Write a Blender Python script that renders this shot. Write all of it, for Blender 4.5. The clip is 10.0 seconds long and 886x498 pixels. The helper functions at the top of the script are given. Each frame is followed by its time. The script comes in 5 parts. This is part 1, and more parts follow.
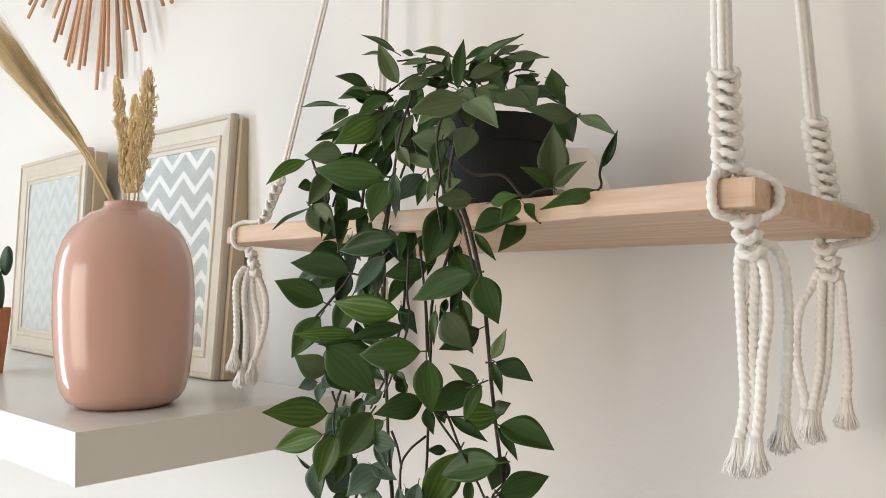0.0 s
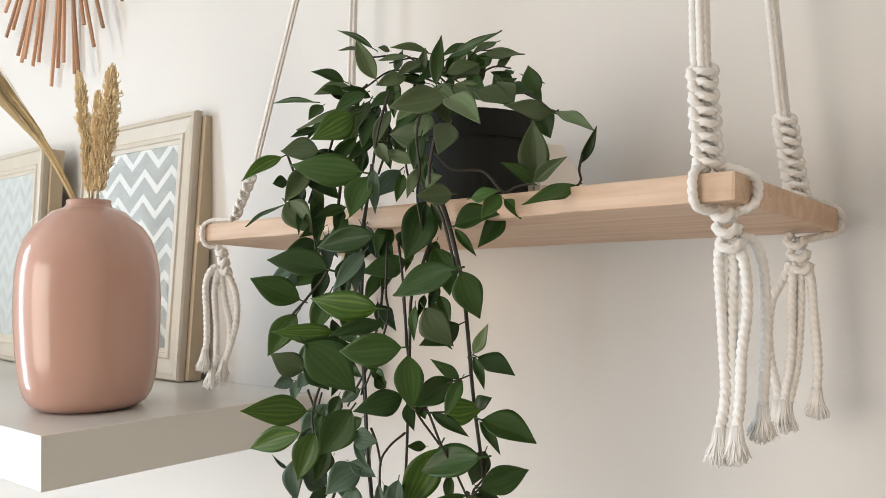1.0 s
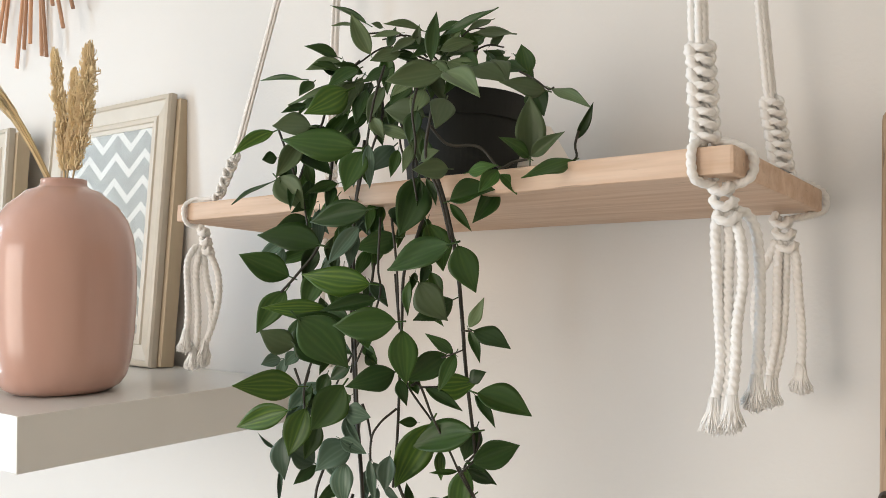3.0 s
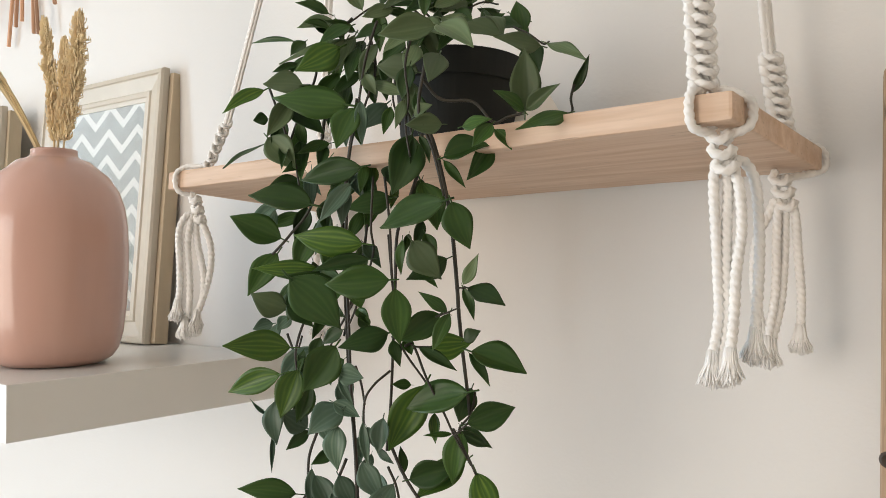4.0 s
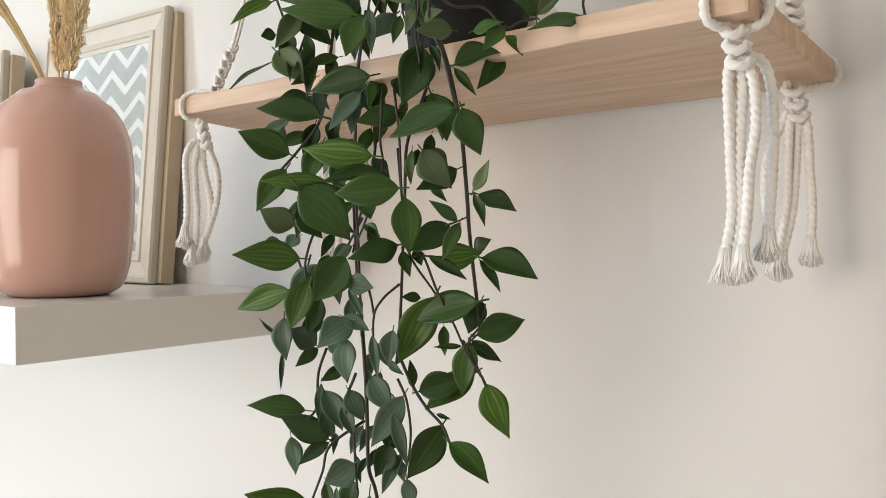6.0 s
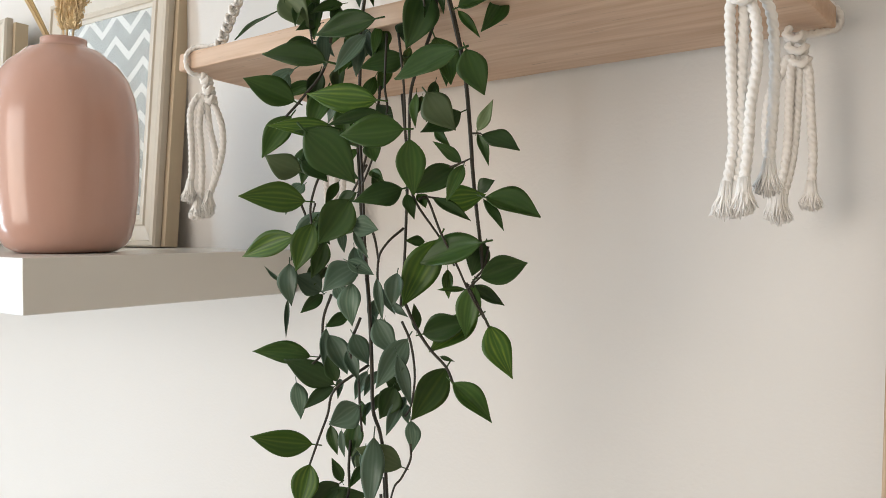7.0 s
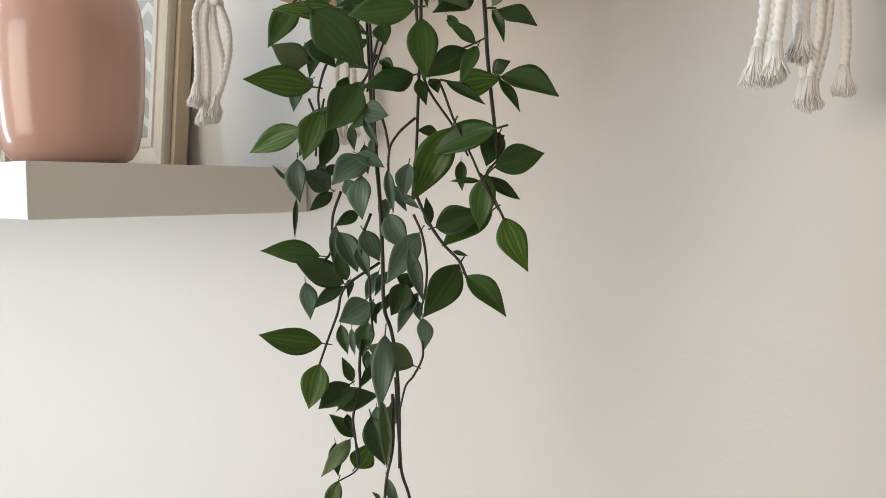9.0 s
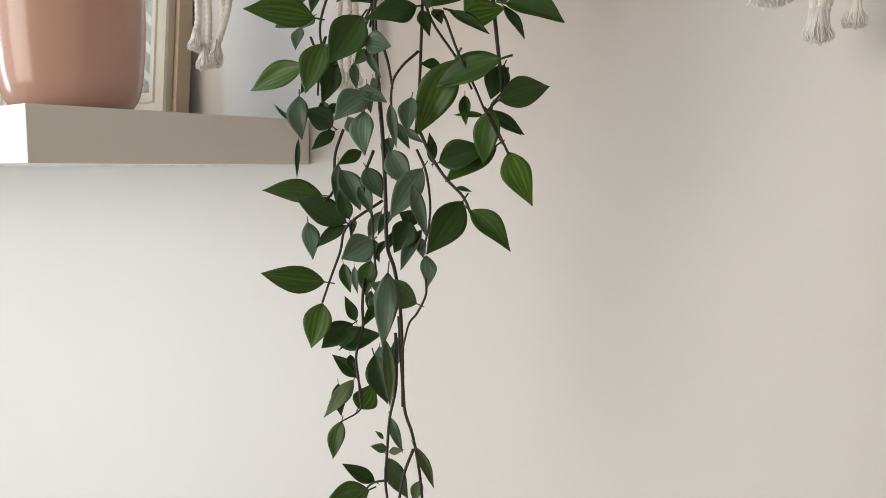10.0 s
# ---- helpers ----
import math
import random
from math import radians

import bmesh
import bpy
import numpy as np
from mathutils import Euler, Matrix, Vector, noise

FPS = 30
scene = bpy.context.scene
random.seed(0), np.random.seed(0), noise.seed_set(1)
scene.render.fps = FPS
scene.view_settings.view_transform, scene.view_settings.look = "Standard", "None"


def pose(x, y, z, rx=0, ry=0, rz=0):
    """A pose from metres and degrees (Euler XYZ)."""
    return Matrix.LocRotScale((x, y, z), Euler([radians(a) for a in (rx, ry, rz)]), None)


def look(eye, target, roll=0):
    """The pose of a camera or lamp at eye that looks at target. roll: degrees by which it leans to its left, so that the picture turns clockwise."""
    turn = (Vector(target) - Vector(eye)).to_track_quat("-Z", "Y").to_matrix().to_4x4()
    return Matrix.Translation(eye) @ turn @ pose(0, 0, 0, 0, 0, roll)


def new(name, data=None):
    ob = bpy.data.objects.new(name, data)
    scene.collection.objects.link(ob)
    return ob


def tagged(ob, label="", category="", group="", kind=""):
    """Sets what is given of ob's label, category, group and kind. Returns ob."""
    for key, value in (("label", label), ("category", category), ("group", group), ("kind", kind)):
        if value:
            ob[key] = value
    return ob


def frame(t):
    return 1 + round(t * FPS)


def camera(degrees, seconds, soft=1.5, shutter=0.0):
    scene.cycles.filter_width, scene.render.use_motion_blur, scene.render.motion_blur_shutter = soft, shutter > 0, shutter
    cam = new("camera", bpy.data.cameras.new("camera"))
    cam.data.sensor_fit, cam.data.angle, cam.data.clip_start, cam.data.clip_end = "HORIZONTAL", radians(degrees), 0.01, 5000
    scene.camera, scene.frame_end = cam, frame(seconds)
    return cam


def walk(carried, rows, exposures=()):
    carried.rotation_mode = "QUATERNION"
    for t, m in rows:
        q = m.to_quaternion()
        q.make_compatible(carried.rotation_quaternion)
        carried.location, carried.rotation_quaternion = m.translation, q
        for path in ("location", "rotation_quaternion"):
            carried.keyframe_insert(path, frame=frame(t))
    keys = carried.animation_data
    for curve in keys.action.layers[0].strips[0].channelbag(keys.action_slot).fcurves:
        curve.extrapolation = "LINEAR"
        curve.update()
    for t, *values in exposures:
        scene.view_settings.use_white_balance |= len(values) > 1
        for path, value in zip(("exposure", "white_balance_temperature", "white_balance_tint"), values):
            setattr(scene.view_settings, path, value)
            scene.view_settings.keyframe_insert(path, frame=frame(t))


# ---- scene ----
cam = camera(55.7, 10.0, soft=0.8)
EXPOSURES = [(0.0, 0.06), (3.5, 0.09), (5.5, 0.10), (7.0, 0.03), (10.0, -0.11)]
PATH = [
    (0, (0.76, -0.653, 1.596), (-0.597, 0.815, 1.646), -0.1),
    (0.5, (0.756, -0.659, 1.595), (-0.55, 0.855, 1.642), -0.5),
    (1, (0.747, -0.665, 1.593), (-0.528, 0.875, 1.643), -0.5),
    (1.5, (0.732, -0.677, 1.592), (-0.511, 0.889, 1.642), -0.4),
    (2, (0.724, -0.688, 1.591), (-0.49, 0.901, 1.643), -0.3),
    (3.5, (0.729, -0.676, 1.564), (-0.466, 0.927, 1.611), -0.1),
    (4, (0.724, -0.671, 1.551), (-0.47, 0.933, 1.588), -0.2),
    (4.5, (0.717, -0.665, 1.538), (-0.479, 0.938, 1.562), -0.1),
    (5, (0.717, -0.663, 1.53), (-0.48, 0.939, 1.535), -0.2),
    (5.5, (0.717, -0.667, 1.521), (-0.48, 0.935, 1.51), -0.2),
    (7, (0.72, -0.68, 1.475), (-0.477, 0.921, 1.425), -0.1),
    (7.5, (0.719, -0.676, 1.463), (-0.481, 0.922, 1.396), -0.1),
    (8, (0.716, -0.675, 1.454), (-0.487, 0.92, 1.365), -0.1),
    (8.5, (0.714, -0.668, 1.444), (-0.498, 0.918, 1.319), -0.2),
    (9, (0.709, -0.664, 1.425), (-0.513, 0.913, 1.284), -0.1),
    (9.5, (0.707, -0.662, 1.41), (-0.518, 0.909, 1.244), -0.1),
    (10, (0.707, -0.661, 1.394), (-0.52, 0.907, 1.206), -0.1),
]
walk(cam, [(t, look(eye, target, roll)) for t, eye, target, roll in PATH], exposures=EXPOSURES)
WINDOW_WATTS, REAR_WATTS = 35.3, 47.5

# ---- light ----
world = bpy.data.worlds.new("world")
scene.world = world
world.use_nodes = True
wn = world.node_tree
sky = wn.nodes.new("ShaderNodeTexSky")
sky.sky_type, sky.sun_disc = "NISHITA", False
sky.sun_elevation, sky.sun_rotation = radians(40), radians(250)
wn.nodes["Background"].inputs[1].default_value = 0.12
wn.links.new(sky.outputs[0], wn.nodes["Background"].inputs[0])


def area_lamp(name, place, target, sx, sy, watts, colour):
    data = bpy.data.lights.new(name, "AREA")
    data.shape, data.size, data.size_y, data.energy, data.color = "RECTANGLE", sx, sy, watts, colour
    ob = new(name, data)
    ob.matrix_world = look(place, target)
    return ob


# daylight in the opening of the tall side window, and unseen fill added behind
for y in (-1.30, -1.52):
    area_lamp("window_light", (-1.96, y, 1.28), (0, y, 1.28), 0.12, 2.24, WINDOW_WATTS / 2, (0.655, 0.842, 1.0))
area_lamp("rear_fill_light", (-0.95, -3.07, 1.5), (-0.95, 0, 1.5), 1.7, 1.8, REAR_WATTS, (1.0, 0.888, 0.790))


# ---- materials ----
def material(name, colour, rough=0.6, metal=0.0, vary=0.06, scale=30.0, bump=0.0, bump_scale=200.0, stretch=(1, 1, 1), coat=0.0, tone=None, spread=0.0, thin=0.0):
    """A principled surface whose colour wavers at two scales, with fine relief."""
    m = bpy.data.materials.new(name)
    m.use_nodes = True
    n, l = m.node_tree.nodes, m.node_tree.links
    b = n["Principled BSDF"]
    tc, mp = n.new("ShaderNodeTexCoord"), n.new("ShaderNodeMapping")
    mp.inputs["Scale"].default_value = stretch
    l.new(tc.outputs["Object"], mp.inputs[0])
    n1, n2 = n.new("ShaderNodeTexNoise"), n.new("ShaderNodeTexNoise")
    n1.inputs["Scale"].default_value, n2.inputs["Scale"].default_value = scale, scale * 0.17
    n1.inputs["Detail"].default_value, n2.inputs["Detail"].default_value = 6, 3
    add = n.new("ShaderNodeMath")
    add.operation = "ADD"
    for k, nd in enumerate((n1, n2)):
        l.new(mp.outputs[0], nd.inputs["Vector"])
        l.new(nd.outputs[0], add.inputs[k])
    ramp = n.new("ShaderNodeValToRGB")
    ramp.color_ramp.elements[0].position, ramp.color_ramp.elements[1].position = 0.3, 0.7
    half = n.new("ShaderNodeMath")
    half.operation = "MULTIPLY"
    half.inputs[1].default_value = 0.5
    l.new(add.outputs[0], half.inputs[0])
    l.new(half.outputs[0], ramp.inputs[0])
    dark = tone or [c * (1 - vary) for c in colour]
    ramp.color_ramp.elements[0].color = (*dark, 1)
    ramp.color_ramp.elements[1].color = (*[min(1, c * (1 + vary * 0.5)) for c in colour], 1)
    out = ramp.outputs[0]
    if spread:
        info, hsv = n.new("ShaderNodeObjectInfo"), n.new("ShaderNodeHueSaturation")
        rng = n.new("ShaderNodeMapRange")
        rng.inputs[3].default_value, rng.inputs[4].default_value = 1 - spread, 1 + spread
        l.new(info.outputs["Random"], rng.inputs[0])
        l.new(rng.outputs[0], hsv.inputs["Value"])
        l.new(out, hsv.inputs["Color"])
        out = hsv.outputs[0]
    l.new(out, b.inputs["Base Color"])
    b.inputs["Roughness"].default_value, b.inputs["Metallic"].default_value = rough, metal
    b.inputs["Coat Weight"].default_value = coat
    b.inputs["Coat Roughness"].default_value = 0.04
    if bump:
        nb, bp = n.new("ShaderNodeTexNoise"), n.new("ShaderNodeBump")
        nb.inputs["Scale"].default_value, nb.inputs["Detail"].default_value = bump_scale, 5
        l.new(mp.outputs[0], nb.inputs["Vector"])
        l.new(nb.outputs[0], bp.inputs["Height"])
        bp.inputs["Strength"].default_value, bp.inputs["Distance"].default_value = bump, 0.002
        l.new(bp.outputs[0], b.inputs["Normal"])
    if thin:
        tr, ms = n.new("ShaderNodeBsdfTranslucent"), n.new("ShaderNodeMixShader")
        l.new(out, tr.inputs["Color"])
        ms.inputs[0].default_value = thin
        l.new(b.outputs[0], ms.inputs[1])
        l.new(tr.outputs[0], ms.inputs[2])
        l.new(ms.outputs[0], n["Material Output"].inputs[0])
    return m


def leaf_material(name, deep, light, rough, streak):
    """A waxy artificial leaf: dark blade, lighter streaks along its length, paler rim, a little light through it."""
    m = bpy.data.materials.new(name)
    m.use_nodes = True
    n, l = m.node_tree.nodes, m.node_tree.links
    b = n["Principled BSDF"]
    tc, sep = n.new("ShaderNodeTexCoord"), n.new("ShaderNodeSeparateXYZ")
    l.new(tc.outputs["Object"], sep.inputs[0])
    info = n.new("ShaderNodeObjectInfo")

    def math_node(op, a, c=None):
        k = n.new("ShaderNodeMath")
        k.operation = op
        for i, q in enumerate((a, c)):
            if q is None:
                continue
            if isinstance(q, (int, float)):
                k.inputs[i].default_value = q
            else:
                l.new(q, k.inputs[i])
        return k.outputs[0]

    # blade coordinates: u across from midrib to rim, v along
    uvn, suv = n.new("ShaderNodeUVMap"), n.new("ShaderNodeSeparateXYZ")
    uvn.uv_map = "blade"
    l.new(uvn.outputs[0], suv.inputs[0])
    across = math_node("ABSOLUTE", math_node("SUBTRACT", math_node("MULTIPLY", suv.outputs["X"], 2.0), 1.0))
    rim = math_node("MULTIPLY", math_node("POWER", across, 18.0), 0.3)
    rib = math_node("MULTIPLY", math_node("POWER", math_node("SUBTRACT", 1.0, across), 16.0), 0.05)
    mp = n.new("ShaderNodeMapping")
    mp.inputs["Scale"].default_value = (3.0, 1.2, 1.0)
    l.new(tc.outputs["Object"], mp.inputs[0])
    shift = n.new("ShaderNodeVectorMath")
    comb = n.new("ShaderNodeCombineXYZ")
    l.new(math_node("MULTIPLY", info.outputs["Random"], 40.0), comb.inputs[2])
    l.new(mp.outputs[0], shift.inputs[0])
    l.new(comb.outputs[0], shift.inputs[1])
    noise1 = n.new("ShaderNodeTexNoise")
    noise1.inputs["Scale"].default_value, noise1.inputs["Detail"].default_value = 2.6, 5
    l.new(shift.outputs[0], noise1.inputs["Vector"])
    drift = math_node("ADD", math_node("MULTIPLY", info.outputs["Random"], 2.0), math_node("MULTIPLY", noise1.outputs[0], 2.2))
    wave = math_node("SINE", math_node("ADD", math_node("MULTIPLY", across, 17.0), drift))
    vein = math_node("POWER", math_node("MULTIPLY", math_node("ADD", wave, 1.0), 0.5), 1.8)
    mask = math_node("MULTIPLY", vein, math_node("MULTIPLY", noise1.outputs[0], 1.5))
    centre = math_node("SUBTRACT", 1.2, across)
    amount = math_node("MULTIPLY", math_node("MULTIPLY", mask, centre), math_node("ADD", math_node("MULTIPLY", info.outputs["Random"], streak * 1.5), streak * 0.5))
    amount = math_node("MINIMUM", math_node("ADD", amount, math_node("ADD", rim, rib)), 1.0)
    mix = n.new("ShaderNodeMix")
    mix.data_type = "RGBA"
    l.new(amount, mix.inputs["Factor"])
    mix.inputs["A"].default_value, mix.inputs["B"].default_value = (*deep, 1), (*light, 1)
    hsv, rng, hue = n.new("ShaderNodeHueSaturation"), n.new("ShaderNodeMapRange"), n.new("ShaderNodeMapRange")
    rng.inputs[3].default_value, rng.inputs[4].default_value = 0.72, 1.3
    hue.inputs[3].default_value, hue.inputs[4].default_value = 0.515, 0.485
    l.new(info.outputs["Random"], rng.inputs[0])
    l.new(noise1.outputs[0], hue.inputs[0])
    l.new(rng.outputs[0], hsv.inputs["Value"])
    l.new(hue.outputs[0], hsv.inputs["Hue"])
    l.new(mix.outputs["Result"], hsv.inputs["Color"])
    l.new(hsv.outputs[0], b.inputs["Base Color"])
    b.inputs["Roughness"].default_value = rough
    b.inputs["Specular IOR Level"].default_value = 0.32
    bp = n.new("ShaderNodeBump")
    bp.inputs["Strength"].default_value, bp.inputs["Distance"].default_value = 0.03, 0.02
    l.new(wave, bp.inputs["Height"])
    l.new(bp.outputs[0], b.inputs["Normal"])
    tr, ms = n.new("ShaderNodeBsdfTranslucent"), n.new("ShaderNodeMixShader")
    l.new(hsv.outputs[0], tr.inputs["Color"])
    ms.inputs[0].default_value = 0.12
    l.new(b.outputs[0], ms.inputs[1])
    l.new(tr.outputs[0], ms.inputs[2])
    l.new(ms.outputs[0], n["Material Output"].inputs[0])
    return m


def wood_material(name, light, dark, rough, rings, along, contrast=1.0):
    """Sawn softwood: long grain streaks, drifting rings and a few short dark flecks. along: the axis of the grain."""
    m = bpy.data.materials.new(name)
    m.use_nodes = True
    n, l = m.node_tree.nodes, m.node_tree.links
    b = n["Principled BSDF"]
    tc = n.new("ShaderNodeTexCoord")

    def stretched(scale_along, scale_across, detail, size):
        mp, nz = n.new("ShaderNodeMapping"), n.new("ShaderNodeTexNoise")
        mp.inputs["Scale"].default_value = [scale_along if k == along else scale_across for k in range(3)]
        nz.inputs["Scale"].default_value, nz.inputs["Detail"].default_value = size, detail
        l.new(tc.outputs["Object"], mp.inputs[0])
        l.new(mp.outputs[0], nz.inputs["Vector"])
        return nz.outputs[0]

    def ramp(src, p0, p1, c0, c1):
        r = n.new("ShaderNodeValToRGB")
        r.color_ramp.elements[0].position, r.color_ramp.elements[1].position = p0, p1
        r.color_ramp.elements[0].color, r.color_ramp.elements[1].color = (*c0, 1), (*c1, 1)
        l.new(src, r.inputs[0])
        return r.outputs[0]

    grain = ramp(stretched(1.2, rings, 4, 6.0), 0.36, 0.66, dark, light)
    fine = ramp(stretched(3.0, 60.0, 3, 9.0), 0.3, 0.6, [1 - 0.07 * contrast] * 3, (1, 1, 1))
    fleck = ramp(stretched(5.0, 70.0, 2, 5.0), 0.26, 0.33, [1 - 0.45 * contrast] * 3, (1, 1, 1))
    cloud = ramp(stretched(4.0, 9.0, 3, 2.0), 0.3, 0.7, [1 - 0.12 * contrast] * 3, (1, 1, 1))
    out = grain
    for extra in (fine, fleck, cloud):
        mx = n.new("ShaderNodeMix")
        mx.data_type, mx.blend_type = "RGBA", "MULTIPLY"
        mx.inputs["Factor"].default_value = 1
        l.new(out, mx.inputs["A"])
        l.new(extra, mx.inputs["B"])
        out = mx.outputs["Result"]
    l.new(out, b.inputs["Base Color"])
    b.inputs["Roughness"].default_value = rough
    bp = n.new("ShaderNodeBump")
    bp.inputs["Strength"].default_value, bp.inputs["Distance"].default_value = 0.25, 0.001
    l.new(fine, bp.inputs["Height"])
    l.new(bp.outputs[0], b.inputs["Normal"])
    return m


def glass_material(name):
    m = bpy.data.materials.new(name)
    m.use_nodes = True
    b = m.node_tree.nodes["Principled BSDF"]
    b.inputs["Base Color"].default_value = (0.97, 0.99, 0.98, 1)
    b.inputs["Roughness"].default_value, b.inputs["Transmission Weight"].default_value, b.inputs["IOR"].default_value = 0.02, 1.0, 1.45
    return m


def print_material(name, ground, line, cell_x, cell_z, width, wobble):
    """A printed sheet: zigzag bands, white on a soft brushed ground."""
    m = bpy.data.materials.new(name)
    m.use_nodes = True
    n, l = m.node_tree.nodes, m.node_tree.links
    b = n["Principled BSDF"]
    tc, sep = n.new("ShaderNodeTexCoord"), n.new("ShaderNodeSeparateXYZ")
    l.new(tc.outputs["Object"], sep.inputs[0])

    def mth(op, a, c=0.0):
        k = n.new("ShaderNodeMath")
        k.operation = op
        for i, q in enumerate((a, c)):
            if isinstance(q, (int, float)):
                k.inputs[i].default_value = q
            else:
                l.new(q, k.inputs[i])
        return k.outputs[0]

    nz = n.new("ShaderNodeTexNoise")
    nz.inputs["Scale"].default_value = 60
    l.new(tc.outputs["Object"], nz.inputs["Vector"])
    zig = mth("MULTIPLY", mth("PINGPONG", sep.outputs["X"], cell_x), cell_z / cell_x * 0.75)
    v = mth("ADD", mth("SUBTRACT", sep.outputs["Z"], zig), mth("MULTIPLY", nz.outputs[0], wobble))
    band = mth("FRACT", mth("DIVIDE", v, cell_z))
    on = mth("LESS_THAN", band, width)
    wash = n.new("ShaderNodeMix")
    wash.data_type = "RGBA"
    l.new(nz.outputs[0], wash.inputs["Factor"])
    wash.inputs["A"].default_value = (*[c * 0.75 for c in ground], 1)
    wash.inputs["B"].default_value = (*[min(1, c * 1.3) for c in ground], 1)
    mx = n.new("ShaderNodeMix")
    mx.data_type = "RGBA"
    l.new(on, mx.inputs["Factor"])
    l.new(wash.outputs["Result"], mx.inputs["A"])
    mx.inputs["B"].default_value = (*line, 1)
    l.new(mx.outputs["Result"], b.inputs["Base Color"])
    b.inputs["Roughness"].default_value = 0.8
    return m


# beige picked so that the east wall reflects warm light
TAUPE = material("warm_bounce_paint", (0.68, 0.57, 0.46), 0.6, vary=0.05, scale=5, bump=0.1, bump_scale=260)
PAINT = material("wall_paint", (0.70, 0.683, 0.655), 0.5, vary=0.025, scale=5, bump=0.12, bump_scale=260)
CEIL = material("ceiling_paint", (0.82, 0.81, 0.79), 0.8, vary=0.02, scale=4, bump=0.05)
FLOOR = material("floor_tile", (0.42, 0.37, 0.32), 0.4, vary=0.12, scale=9)
LACQUER = material("white_lacquer", (0.75, 0.74, 0.70), 0.26, vary=0.025, scale=12, bump=0.02, bump_scale=90)
GLAZE = material("pink_glaze", (0.56, 0.338, 0.272), 0.2, vary=0.17, scale=22, stretch=(1, 1, 0.14), coat=0.3, bump=0.015, bump_scale=40)
FRAME = material("ivory_frame", (0.56, 0.51, 0.425), 0.38, vary=0.06, scale=40, bump=0.05, bump_scale=150)
FRAME_SIDE = material("raw_frame_side", (0.50, 0.41, 0.285), 0.5, vary=0.14, scale=60, stretch=(1, 1, 0.15), bump=0.1)
MAT = material("white_card", (0.82, 0.82, 0.80), 0.8, vary=0.02)
BACKING = material("dark_backing", (0.10, 0.07, 0.05), 0.8, vary=0.2)
CHEVRON = print_material("chevron_print", (0.27, 0.288, 0.292), (0.53, 0.54, 0.535), 0.034, 0.036, 0.33, 0.0012)
LATTICE = print_material("lattice_print", (0.29, 0.31, 0.305), (0.38, 0.40, 0.395), 0.024, 0.034, 0.5, 0.006)
GLASS = glass_material("frame_glass")
WINDOW_FRAME = material("window_paint", (0.8, 0.8, 0.79), 0.4, vary=0.02)
COTTON = material("cotton_cord", (0.95, 0.935, 0.905), 0.9, vary=0.05, scale=180, bump=0.4, bump_scale=1500, thin=0.08)
LOOSE_COTTON = material("loose_cotton", (0.97, 0.96, 0.935), 0.95, vary=0.03, scale=200, thin=0.12)
PINE = wood_material("pale_pine", (0.72, 0.545, 0.415), (0.60, 0.415, 0.285), 0.6, 17, 0, 0.8)
POST_WOOD = wood_material("rustic_post_wood", (0.60, 0.45, 0.31), (0.43, 0.29, 0.18), 0.6, 22, 2, 1.5)
POT = material("black_plastic", (0.0095, 0.012, 0.0105), 0.8, vary=0.25, scale=60, bump=0.06, bump_scale=300)
SOIL = material("dark_moss", (0.03, 0.028, 0.018), 0.95, vary=0.5, scale=120, bump=0.8, bump_scale=150)
PALE_WHITE = material("pale_matt_white", (0.90, 0.84, 0.78), 0.5, vary=0.03, scale=30)
TERRACOTTA = material("terracotta", (0.52, 0.19, 0.085), 0.75, vary=0.12, scale=30, bump=0.1)
CACTUS = material("cactus_skin", (0.03, 0.075, 0.04), 0.5, vary=0.25, scale=60, bump=0.3, bump_scale=120)
STRAW = material("straw", (0.95, 0.73, 0.44), 0.65, vary=0.3, scale=70, stretch=(1, 1, 0.3), spread=0.25, thin=0.2)
PLUME = material("tan_plume", (1.0, 0.77, 0.49), 0.9, vary=0.22, scale=120, spread=0.06)
COPPER_WOOD = material("copper_brown_reed", (0.50, 0.28, 0.165), 0.55, vary=0.25, scale=50, stretch=(1, 1, 0.1), spread=0.3)
STEM = material("vine_stem", (0.030, 0.026, 0.016), 0.55, vary=0.4, scale=90, bump=0.3)
STEEL = material("dull_screw", (0.12, 0.10, 0.085), 0.45, metal=0.9, vary=0.3, scale=200)
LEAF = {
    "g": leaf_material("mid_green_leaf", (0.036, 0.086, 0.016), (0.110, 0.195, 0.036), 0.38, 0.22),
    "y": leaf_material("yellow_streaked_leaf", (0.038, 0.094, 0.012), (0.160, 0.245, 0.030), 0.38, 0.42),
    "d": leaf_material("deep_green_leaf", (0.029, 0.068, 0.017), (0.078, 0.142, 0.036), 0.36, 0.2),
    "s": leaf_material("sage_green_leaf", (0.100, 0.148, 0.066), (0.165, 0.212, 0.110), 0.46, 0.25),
    # green leaves with the sky's bluish reflection put into the base colour
    "b": leaf_material("bluish_sheen_leaf", (0.088, 0.150, 0.100), (0.180, 0.255, 0.190), 0.34, 0.4),
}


# ---- mesh helpers ----
def finish(name, bm, mat, smooth=False):
    me = bpy.data.meshes.new(name)
    bmesh.ops.recalc_face_normals(bm, faces=bm.faces)
    bm.to_mesh(me)
    bm.free()
    me.materials.append(mat)
    if smooth:
        me.shade_smooth()
    return me


def part(name, bm, mat, parent=None, label="", smooth=False):
    """Link a bmesh as one object under a thing or a part."""
    ob = new(name, finish(name, bm, mat, smooth))
    if parent:
        ob.parent = parent
    return tagged(ob, label=label)


def thing(name, label, category, place=(0, 0, 0), group="", kind="", turn=(0, 0, 0)):
    ob = new(name)
    ob.matrix_world = pose(*place, *turn)
    ob.empty_display_size = 0.05
    return tagged(ob, label, category, group, kind)


